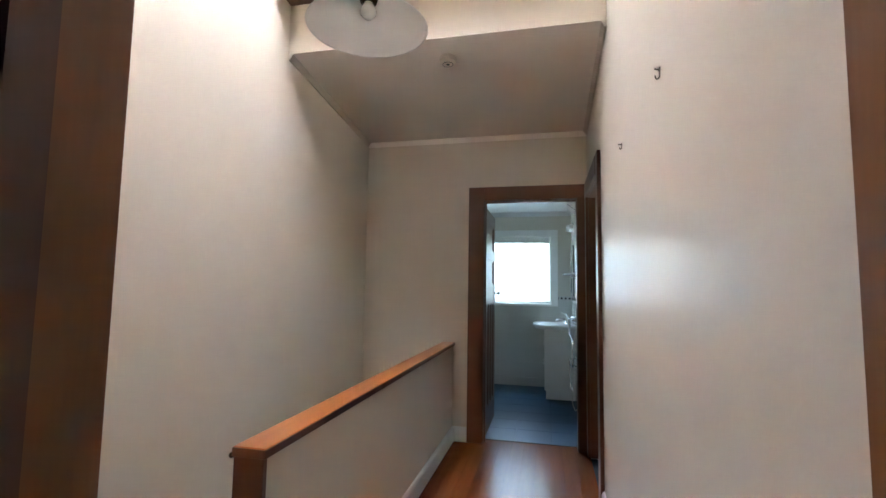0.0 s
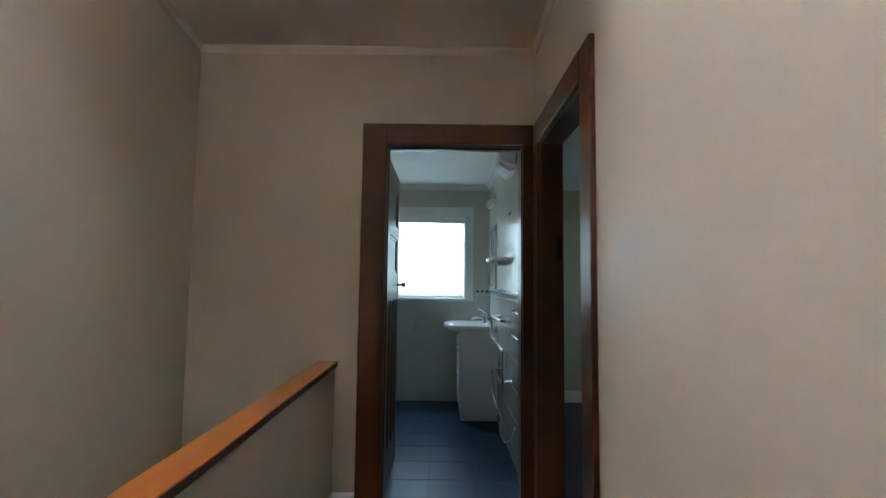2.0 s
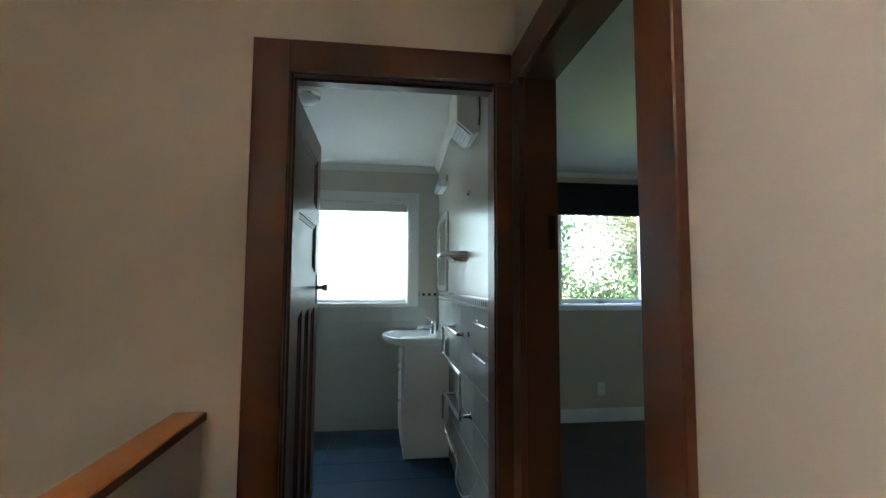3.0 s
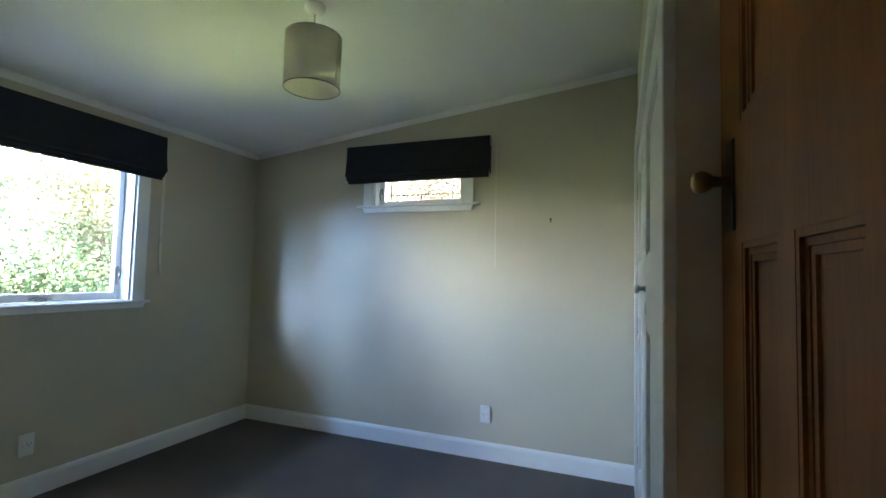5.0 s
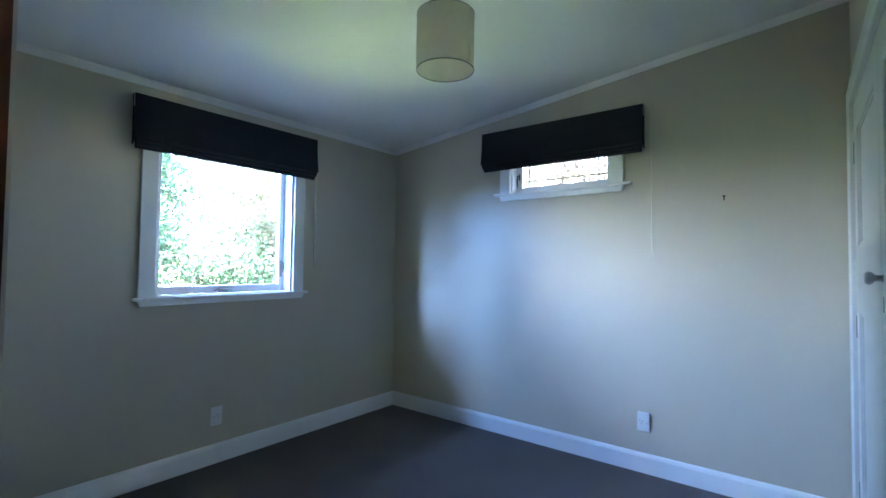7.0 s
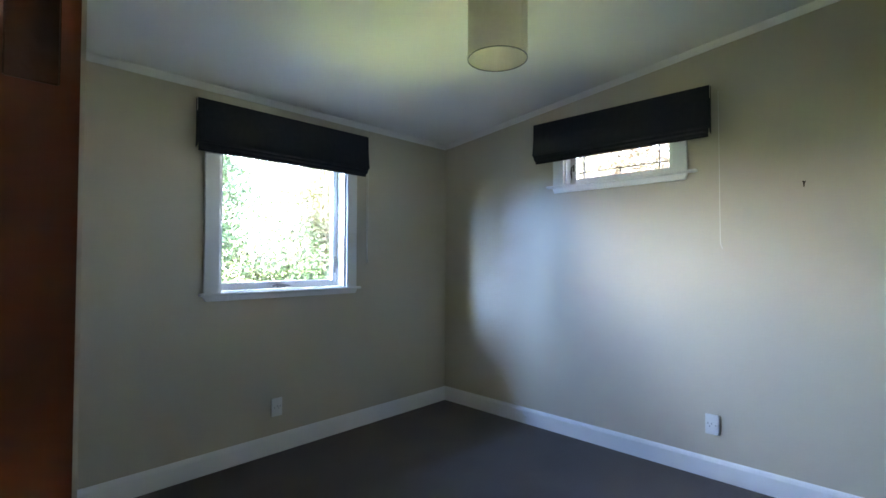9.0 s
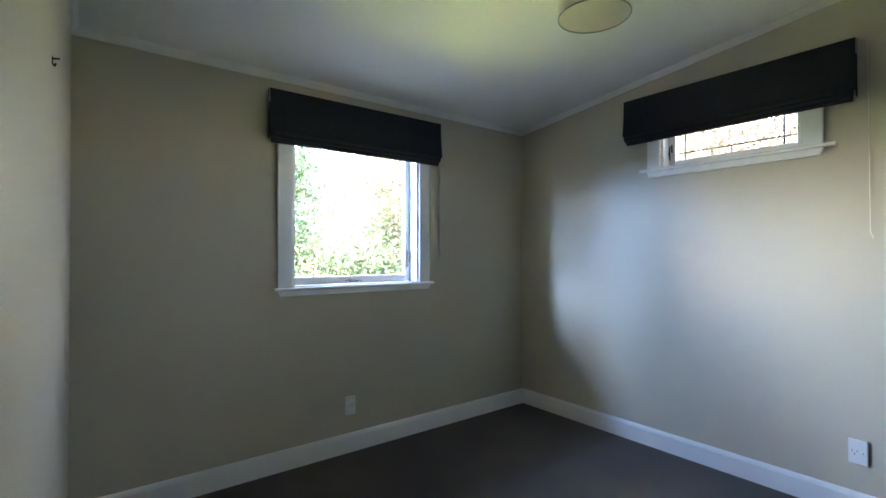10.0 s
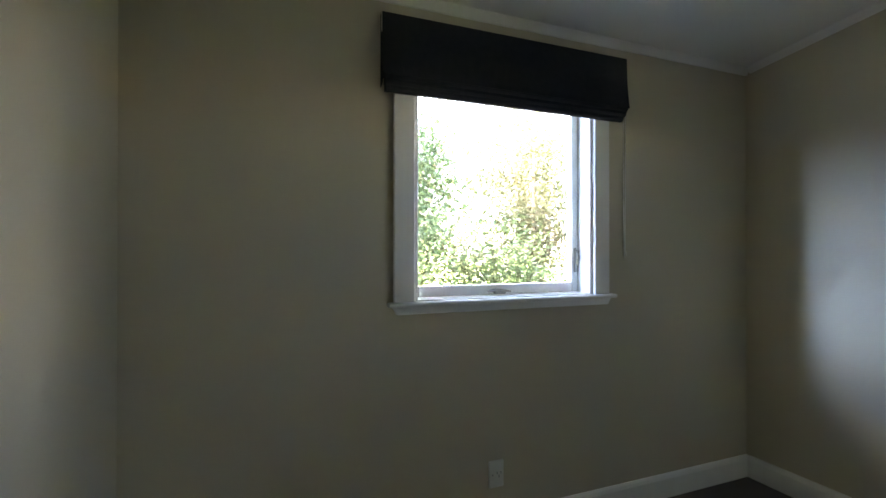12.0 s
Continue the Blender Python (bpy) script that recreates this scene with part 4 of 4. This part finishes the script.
# ---- bathroom ----
def bathroom_window():
    x0, x1, z0, z1 = W3
    f, o = BED_N, BED_N + 0.14
    w = thing("window_3", ((x0 + x1) / 2, f, z0), "white bathroom window with a lowered slatted blind", "window", kind="structure")
    part("casing", boxes((x0 - 0.09, x0 - 0.003, f - 0.02, f, z0 - 0.03, z1 + 0.088), bevel=0.003), WHITE, w)
    part("casing", boxes((x1 + 0.003, x1 + 0.09, f - 0.02, f, z0 - 0.03, z1 + 0.088), bevel=0.003), WHITE, w)
    part("head_casing", boxes((x0 - 0.003, x1 + 0.003, f - 0.02, f, z1 + 0.003, z1 + 0.088), bevel=0.003), WHITE, w)
    part("window_sill", boxes((x0 - 0.003, x1 + 0.003, f - 0.03, o, z0 - 0.032, z0), bevel=0.003), WHITE, w)
    part("reveal", boxes((x0 - 0.002, x0 + 0.008, f, o, z0, z1), (x1 - 0.008, x1 + 0.002, f, o, z0, z1), (x0 + 0.008, x1 - 0.008, f, o, z1 - 0.008, z1)), WHITE, w)
    sash = part("sash", boxes((x0 + 0.01, x0 + 0.05, f + 0.09, f + 0.125, z0, z1 - 0.01), (x1 - 0.05, x1 - 0.01, f + 0.09, f + 0.125, z0, z1 - 0.01), (x0 + 0.05, x1 - 0.05, f + 0.09, f + 0.125, z0, z0 + 0.045), (x0 + 0.05, x1 - 0.05, f + 0.09, f + 0.125, z1 - 0.055, z1 - 0.01)), WHITE, w)
    pane = part("pane", boxes((x0 + 0.05, x1 - 0.05, f + 0.105, f + 0.109, z0 + 0.045, z1 - 0.055)), PANE, sash)
    pane.visible_shadow = False
    b = thing("venetian_blind", ((x0 + x1) / 2, f + 0.04, z1), "white slatted venetian blind lowered in the bathroom window", "blind")
    part("headrail", boxes((x0 + 0.012, x1 - 0.012, f + 0.012, f + 0.060, z1 - 0.085, z1 - 0.010), bevel=0.002), WHITE, b)
    n = 36
    first = None
    for k in range(n):
        z = z1 - 0.10 - k * (z1 - z0 - 0.135) / n
        if first is None:
            first = part("slat", turned(boxes((x0 + 0.013, x1 - 0.013, -0.0125, 0.0125, -0.0005, 0.0005)), Matrix.Translation((0, f + 0.036, z)) @ pose(0, 0, 0, 62)), SLAT, b)
            z_first = z
        else:
            s = first.copy()
            scene.collection.objects.link(s)
            s.location = first.location + Vector((0, 0, z - z_first))
    part("bottom_rail", boxes((x0 + 0.013, x1 - 0.013, f + 0.024, f + 0.048, z0 + 0.012, z0 + 0.028), bevel=0.002), WHITE, b)
    part("cord", tube([(x1 - 0.05, f + 0.008, z1 - 0.09), (x1 - 0.05, f + 0.006, z0 + 0.16)], 0.0018, 6), RUBBER, b)
    part("cord_tassel", lathe([(0.0, -0.03), (0.006, -0.028), (0.004, 0.0), (0.0, 0.002)], (x1 - 0.05, f + 0.006, z0 + 0.16), "z", 10), PLASTIC, b)


bathroom_window()


def vanity():
    o = thing("bathroom_vanity", (-0.18, 1.98, 0), "white vanity cabinet with a bow fronted ceramic basin", "vanity")
    part("cabinet_body", boxes((-0.338, -0.013, 1.672, 2.30, 0.006, 0.800), bevel=0.002), WHITE, o)
    for y0, y1 in ((1.690, 1.975), (1.985, 2.285)):
        d = part("door", boxes((-0.356, -0.338, y0, y1, 0.10, 0.785), bevel=0.002), WHITE, o)
        for z in (0.62, 0.40, 0.68):
            part("handle", lathe([(0.0, -0.022), (0.010, -0.020), (0.012, -0.012), (0.006, -0.006), (0.006, 0.0)], (-0.356, (y0 + 0.035), z), "x", 12), CHROME, d, "small chrome knob")
    # basin: a bow-fronted slab with a bowl sunk in it
    bm = bmesh.new()
    N = 28
    outer = []
    for i in range(N + 1):
        t = i / N
        y = 1.655 + t * 0.66
        bow = math.sin(math.pi * t) ** 0.55
        outer.append((-0.345 - 0.15 * bow, y))
    ring = [(-0.013, 1.655)] + outer + [(-0.013, 2.315)]
    cx, cy = -0.25, 1.985
    loops = []
    for s, z in ((0.72, 0.775), (0.93, 0.792), (1.0, 0.815), (1.0, 0.842), (0.99, 0.848), (0.86, 0.846), (0.80, 0.835), (0.66, 0.775), (0.35, 0.735), (0.06, 0.728)):
        loops.append([bm.verts.new((cx + (x - cx) * (s if x < -0.02 or s < 0.9 else 1.0), cy + (y - cy) * s, z)) for x, y in ring])
    for a, b in zip(loops, loops[1:]):
        for i in range(len(ring)):
            j = (i + 1) % len(ring)
            bm.faces.new((a[i], a[j], b[j], b[i]))
    bm.faces.new(loops[-1])
    bm.faces.new(loops[0][::-1])
    bmesh.ops.recalc_face_normals(bm, faces=bm.faces)
    part("basin", bm, CERAMIC, o, "white glazed ceramic basin", smooth=True)
    tap = part("tap", lathe([(0.030, 0.0), (0.030, 0.006), (0.022, 0.012), (0.020, 0.085), (0.017, 0.095), (0.0, 0.097)], (-0.095, 1.985, 0.846), "z", 18), CHROME, o, "chrome mixer tap")
    part("spout", tube(rounded([(-0.10, 1.985, 0.895), (-0.17, 1.985, 0.905), (-0.225, 1.985, 0.885)], 0.02, 4), 0.011, 10), CHROME, tap)
    part("lever", tube([(-0.095, 1.985, 0.938), (-0.10, 1.985, 0.955), (-0.165, 1.985, 0.985)], [0.012, 0.009, 0.006], 8), CHROME, tap)


vanity()


def mirror():
    y0, y1, z0, z1 = 1.73, 2.335, 1.185, 1.790
    o = thing("bathroom_mirror", (-0.014, (y0 + y1) / 2, z0), "wall mirror with a silver mosaic frame", "mirror")
    part("mirror_glass", boxes((-0.020, -0.0125, y0 + 0.045, y1 - 0.045, z0 + 0.045, z1 - 0.045)), MIRROR, o)
    part("frame", boxes((-0.028, -0.0125, y0, y0 + 0.045, z0, z1), (-0.028, -0.0125, y1 - 0.045, y1, z0, z1), (-0.028, -0.0125, y0 + 0.045, y1 - 0.045, z0, z0 + 0.045), (-0.028, -0.0125, y0 + 0.045, y1 - 0.045, z1 - 0.045, z1), bevel=0.003), MOSAIC, o)


mirror()

# small white wall shelf
o = thing("wall_shelf", (-0.013, 1.17, 1.40), "small white ceramic shelf on the bathroom wall", "shelf")
sh = [(-0.013, 0.965), (-0.05, 0.965), (-0.115, 1.03), (-0.150, 1.14), (-0.156, 1.25), (-0.135, 1.345), (-0.06, 1.375), (-0.013, 1.375)]
part("shelf_plate", prism(sh, "z", 1.412, 1.432, bevel=0.003), CERAMIC, o)
part("bracket", prism([(-0.013, 1.412), (-0.10, 1.412), (-0.06, 1.380), (-0.013, 1.368)], "y", 1.10, 1.27, bevel=0.003), CHROME, o, "chrome bracket below the shelf")

# light over the mirror
o = thing("mirror_light", (-0.013, 1.92, 2.0), "white plastic strip light above the mirror", "wall lamp")
part("housing", boxes((-0.060, -0.0125, 1.78, 2.10, 1.985, 2.040), bevel=0.006), PLASTIC, o)
part("diffuser", lathe([(0.0, 0.0), (0.024, 0.001), (0.026, 0.01), (0.026, 0.29), (0.024, 0.299), (0.0, 0.30)], (-0.070, 1.79, 2.010), "y", 16), CERAMIC, o)
part("pull_switch", tube([(-0.02, 1.78, 2.03), (-0.02, 1.775, 2.075)], 0.004, 6), GREY_PLASTIC, o)


def fan_heater():
    o = thing("fan_heater", (-0.013, 0.72, 2.08), "cream wall fan heater with a grille, near the ceiling", "heater")
    part("body", prism([(-0.013, 2.022), (-0.050, 2.010), (-0.135, 2.080), (-0.135, 2.285), (-0.090, 2.315), (-0.013, 2.315)], "y", 0.60, 0.86, bevel=0.003), PLASTIC, o)
    tilt = math.degrees(math.atan2(0.07, 0.085))
    at = Matrix.Translation((-0.0935, 0.73, 2.0440)) @ pose(0, 0, 0, 0, tilt, 0)
    part("grille", turned(boxes((-0.048, 0.048, -0.112, 0.112, -0.0025, 0.001)), at), GREY_PLASTIC, o, "dark heater outlet")
    for i in range(8):
        y = -0.098 + i * 0.028
        part("louvre", turned(boxes((-0.048, 0.048, y - 0.0035, y + 0.0035, -0.007, 0.0)), at), PLASTIC, o)
    for i in range(5):
        x = -0.040 + i * 0.020
        part("cross_bar", turned(boxes((x - 0.0025, x + 0.0025, -0.112, 0.112, -0.006, 0.0)), at), PLASTIC, o)
    part("cable", tube([(-0.016, 0.585, 2.30), (-0.018, 0.57, 2.25), (-0.018, 0.585, 2.19), (-0.018, 0.575, 2.11), (-0.018, 0.60, 2.06)], 0.004, 6), GREY_PLASTIC, o, "black flex")


fan_heater()

# towel rail
o = thing("towel_rail", (-0.013, 1.1, 0.6), "chrome heated towel rail bent back and forth", "towel rail")
part("rail", tube(rounded([(-0.03, 0.86, 0.962), (-0.085, 0.86, 0.962), (-0.085, 1.455, 0.962), (-0.085, 1.455, 0.765), (-0.085, 0.735, 0.765), (-0.085, 0.735, 0.535), (-0.085, 1.43, 0.525), (-0.085, 1.43, 0.318), (-0.085, 0.95, 0.285)], 0.032, 6), 0.0125, 12), CHROME, o)
for y, z in ((0.87, 0.962), (1.37, 0.962), (0.80, 0.535), (1.36, 0.525)):
    part("wall_mount", lathe([(0.020, -0.013), (0.020, -0.022), (0.009, -0.026), (0.009, -0.085), (0.0, -0.085)], (0, y, z), "x", 14), CHROME, o)
part("flex", tube(rounded([(-0.085, 0.95, 0.285), (-0.075, 0.905, 0.262), (-0.085, 0.915, 0.16), (-0.06, 0.84, 0.10), (-0.035, 0.72, 0.16), (-0.016, 0.66, 0.26)], 0.03, 5), 0.0045, 8), RUBBER, o, "white power flex")
for y, z in ((0.51, 1.045), (0.51, 0.885)):
    q = thing("towel_bar", (-0.013, y, z), "short chrome towel bar on the tiled wall", "towel rail", "towel bars")
    part("bar", tube(rounded([(-0.014, y - 0.15, z), (-0.038, y - 0.15, z), (-0.038, y + 0.15, z), (-0.014, y + 0.15, z)], 0.010, 4), 0.0055, 8), CHROME, q)
    part("collar", lathe([(0.0055, -0.009), (0.0078, -0.006), (0.0078, 0.006), (0.0055, 0.009)], (-0.038, y, z), "y", 12), CHROME, q)
    for e in (-0.15, 0.15):
        part("mount", lathe([(0.013, -0.012), (0.013, -0.018), (0.0, -0.019)], (0, y + e, z), "x", 12), CHROME, q)
o = thing("wall_hook", (-0.012, 0.89, 1.76), "small dark metal wall hook", "hook")
part("hook", tube(rounded([(-0.012, 0.89, 1.775), (-0.015, 0.89, 1.750), (-0.024, 0.89, 1.750), (-0.025, 0.89, 1.762)], 0.004, 3), 0.003, 6), DARK_METAL, o)
o = thing("ceiling_light", (-0.985, 1.21, ceil_z(1.21)), "round chrome and glass ceiling light", "ceiling lamp")
part("base", lathe([(0.0, -0.02), (0.085, -0.02), (0.09, 0.015), (0.0, 0.015)], (-0.985, 1.21, ceil_z(1.21)), "z", 24), CHROME, o)
part("diffuser", lathe([(0.0, -0.075), (0.045, -0.068), (0.072, -0.045), (0.078, -0.02)], (-0.985, 1.21, ceil_z(1.21)), "z", 24), CERAMIC, o)


# ---- garden ----
structure("ground", boxes((-400, 400, -400, 400, LOW - 0.5, LOW - 0.1)), SOIL, "sunlit lawn and garden ground round the house", "ground")
# added unseen strip that keeps lawn bounce off the ceiling near the window
structure("dark_ground_strip", boxes((-6.0, 9.0, BED_N + 0.142, 4.25, LOW - 0.1, LOW - 0.085)), DARK_GROUND, "unseen dark ground strip added along the house to cut bounce light", "ground")


def leaves(center, radii, n, size, seed):
    """A crown of many small folded leaves, gathered in clumps with gaps between them."""
    r = random.Random(seed)
    clumps = []
    for _ in range(max(10, n // 170)):
        while True:
            p = Vector((r.uniform(-1, 1), r.uniform(-1, 1), r.uniform(-1, 1)))
            if 0.25 < p.length < 1.0:
                break
        clumps.append((Vector((center[0] + p.x * radii[0], center[1] + p.y * radii[1], center[2] + p.z * radii[2])), r.uniform(0.22, 0.45)))
    verts, faces = [], []
    for i in range(n):
        c, s = clumps[i % len(clumps)]
        p = c + Vector((r.gauss(0, s), r.gauss(0, s), r.gauss(0, s * 0.8)))
        a = Vector((r.gauss(0, 1), r.gauss(0, 1), r.gauss(-0.3, 0.7))).normalized()
        b = a.cross(Vector((r.gauss(0, 1), r.gauss(0, 1), r.gauss(0, 1)))).normalized()
        u = a.cross(b)
        L = size * r.uniform(0.6, 1.4)
        w = L * 0.28
        k = len(verts)
        verts += [p - a * L / 2, p + b * w + u * w * 0.3, p + a * L / 2, p - b * w + u * w * 0.3]
        faces += [(k, k + 1, k + 2), (k, k + 2, k + 3)]
    me = bpy.data.meshes.new("crown")
    me.from_pydata([tuple(v) for v in verts], [], faces)
    bm = bmesh.new()
    bm.from_mesh(me)
    bpy.data.meshes.remove(me)
    return bm, clumps


def tree(x, y, h, spread, mat, n, size, seed, label, low=0.3):
    """A tree: tapered trunk, limbs to the clumps of its crown, many small leaves."""
    r = random.Random(seed)
    z0 = LOW - 0.1
    o = thing("tree", (x, y, z0), label, "tree", "garden trees")
    c = (x, y, z0 + h * (1 + low) / 2)
    bm, clumps = leaves(c, (spread, spread, h * (1 - low) / 2), n, size, seed)
    part("crown", bm, mat, o)
    top = Vector((x + r.uniform(-0.3, 0.3), y + r.uniform(-0.3, 0.3), z0 + h * 0.8))
    pts = [Vector((x, y, z0 - 0.1)).lerp(top, i / 5) + Vector((r.uniform(-0.08, 0.08), r.uniform(-0.08, 0.08), 0)) * (i > 0) for i in range(6)]
    part("trunk", tube(pts, [0.17, 0.14, 0.115, 0.09, 0.06, 0.03], 9), BARK, o)
    for k in range(12):
        e = clumps[(k * 3) % len(clumps)][0]
        s = pts[1 + k % 4]
        m = s.lerp(e, 0.5) + Vector((0, 0, 0.15))
        part("limb", tube([s, m, e], [0.05, 0.032, 0.012], 6), BARK, o)
    return o


tree(3.25, 9.9, 7.0, 1.05, LEAF_B, 13000, 0.09, 11, "bright green leafy tree beyond the lawn", 0.45)
tree(6.40, 9.6, 7.5, 1.0, LEAF_A, 14000, 0.075, 12, "olive leaved tree with airy branches in the garden", 0.45)
# this tall tree is out of view, added to cast shade on the planting
tree(0.7, 9.6, 9.6, 1.7, LEAF_B, 26000, 0.12, 15, "unseen tall dense green tree added to shade the garden shrubs", 0.22)
tree(6.9, 11.0, 8.3, 0.9, LEAF_A, 9000, 0.085, 16, "slender olive tree with a thin high crown", 0.55)
tree(4.6, 12.5, 9.6, 2.4, LEAF_A, 18000, 0.085, 14, "tall thin olive tree at the back of the garden", 0.40)
# last row, negative x: unseen shrubs added to block light from the far lawn
for i, (x, y, h, m) in enumerate(((3.3, 8.3, 4.9, LEAF_B), (4.2, 8.8, 4.6, LEAF_A), (5.1, 8.4, 4.8, LEAF_B), (6.1, 8.9, 4.9, LEAF_C),
                                  (2.5, 8.4, 4.7, LEAF_B), (3.0, 9.0, 4.8, LEAF_A), (4.7, 9.0, 4.7, LEAF_B), (5.6, 9.3, 4.6, LEAF_B),
                                  (-8.2, 10.8, 3.3, LEAF_A), (-7.0, 11.3, 3.5, LEAF_B), (-5.8, 11.0, 3.2, LEAF_A), (-4.6, 11.4, 3.5, LEAF_B), (-3.4, 11.0, 3.3, LEAF_A), (-2.2, 11.3, 3.4, LEAF_B), (-1.0, 11.1, 3.3, LEAF_B))):
    o = thing("shrub", (x, y, LOW - 0.1), "leafy garden shrub beyond the lawn, the west row unseen and added", "shrub", "garden shrubs")
    bm, cl = leaves((x, y, LOW - 0.1 + h * 0.6), (0.55 if i < 8 else 0.75, 0.45, h * 0.40), 4000 if i < 8 else 5000, 0.085 if i < 8 else 0.13, 30 + i)
    part("foliage", bm, m, o)
    part("stem", tube([(x, y, LOW - 0.2), (x + 0.1, y, LOW + h * 0.4), cl[0][0]], [0.05, 0.035, 0.012], 7), BARK, o)
for i, (x, y, h, m) in enumerate(((7.6, 2.0, 6.9, LEAF_C), (8.2, 3.6, 7.2, LEAF_A), (7.0, 0.4, 6.8, LEAF_A))):
    tree(x, y, h, 1.2, m, 24000, 0.060, 50 + i, "garden tree close to the side of the house", 0.55)

# ---- pieces: floor boards, tiles ----
floor = bpy.data.objects["floor_hall"]
k, x = 0, -1.09
rb = random.Random(3)
while x < -0.002:
    w = min(0.098, -0.001 - x)
    y = -3.5
    while y < 0.09:
        e = min(0.098, y + rb.uniform(1.3, 2.6))
        if e > 0.0 or 0.098 - e < 0.5:
            e = 0.098
        part("board", boxes((x, x + w - 0.0004, y, e - 0.0004, -0.012, 0.0)), FLOOR_WOOD, floor)
        y = e
    x += 0.098
for i in range(8):
    part("board", boxes((HALL_W + i * 0.1018, min(HALL_W + i * 0.1018 + 0.1014, -1.0904), -3.5, -2.69, -0.012, 0.0)), FLOOR_WOOD, floor)
part("board", boxes((D1[0] + 0.019, D1[1] - 0.019, 0.0985, 0.1, -0.012, -0.002)), FLOOR_WOOD, floor)

floor = bpy.data.objects["floor_bathroom"]
S, G = 0.30, 0.0022
for row in range(8):
    y0 = 0.118 if row == 0 else 0.155 + row * S
    y1 = min(0.155 + (row + 1) * S, BED_N - 0.012)
    x = -0.59 - 5 * S
    while x < -0.02:
        a, b = max(x, HALL_W + 0.002), min(x + S, -0.014)
        if b - a > 0.03:
            part("tile", boxes((a + G / 2, b - G / 2, y0 + G / 2, y1 - G / 2, -0.008, 0.0), bevel=0.0005), BLUE_TILE, floor)
        x += S

TW, TH, G = 0.40, 0.20, 0.003
wall = structure("wall_tiling_north", boxes((HALL_W, -0.012, BED_N - 0.004, BED_N - 0.0005, 0, W3[2] - 0.034), (HALL_W, W3[0] - 0.092, BED_N - 0.004, BED_N - 0.0005, W3[2] - 0.034, 1.175), (W3[1] + 0.092, -0.012, BED_N - 0.004, BED_N - 0.0005, W3[2] - 0.034, 1.175)), GROUT, "grout bed behind the white tiles under the window", "wall tiling")
for c in range(5):
    for r in range(6):
        a, b = -0.014 - (c + 1) * TW, -0.014 - c * TW
        z0, z1 = 0.11 + (r - 1) * TH, min(0.11 + r * TH, 1.118)
        z0, a = max(z0, 0.0), max(a, HALL_W)
        spans = [(a, b, z0, z1)]
        if z1 > W3[2] - 0.034:
            spans = [(a, b, z0, W3[2] - 0.036)]
            if b > W3[1] + 0.095:
                spans.append((max(a, W3[1] + 0.092), b, W3[2] - 0.036, z1))
        for s in spans:
            if s[1] - s[0] > 0.02 and s[3] - s[2] > 0.015:
                part("tile", boxes((s[0] + G / 2, s[1] - G / 2, BED_N - 0.011, BED_N - 0.004, s[2] + G / 2, s[3] - G / 2), bevel=0.0012), WALL_TILE, wall)
x = -0.014
while x > W3[1] + 0.10:
    t = part("border_tile", boxes((max(x - 0.0485, W3[1] + 0.092), x, BED_N - 0.012, BED_N - 0.004, 1.120, 1.172), bevel=0.001), FRIEZE_TILE, wall)
    part("inlay", boxes((max(x - 0.037, W3[1] + 0.094), x - 0.012, BED_N - 0.0128, BED_N - 0.012, 1.134, 1.158)), FRIEZE_DARK, t)
    x -= 0.05
wall = structure("wall_tiling_east", boxes((-0.008, -0.0005, 0.102, BED_N - 0.012, 0, 1.175)), GROUT, "grout bed behind the white tiles beside the towel rail", "wall tiling")
for c in range(6):
    for r in range(6):
        b, a = BED_N - 0.014 - c * TW, max(BED_N - 0.014 - (c + 1) * TW, 0.12)
        z0, z1 = max(0.11 + (r - 1) * TH, 0.0), min(0.11 + r * TH, 1.118)
        if b - a > 0.02:
            part("tile", boxes((-0.0125, -0.008, a + G / 2, b - G / 2, z0 + G / 2, z1 - G / 2), bevel=0.0012), WALL_TILE, wall)
y = BED_N - 0.014
while y > 0.17:
    t = part("border_tile", boxes((-0.0145, -0.008, y - 0.0485, y, 1.120, 1.172), bevel=0.001), FRIEZE_TILE, wall)
    part("inlay", boxes((-0.0152, -0.0145, y - 0.037, y - 0.012, 1.134, 1.158)), FRIEZE_DARK, t)
    y -= 0.05
for z in (1.1715, 1.1185):
    part("edge_strip", boxes((-0.020, -0.008, 0.12, BED_N - 0.014, z - 0.004, z + 0.004), bevel=0.0015), CHROME, wall, "chrome tile edge strip")
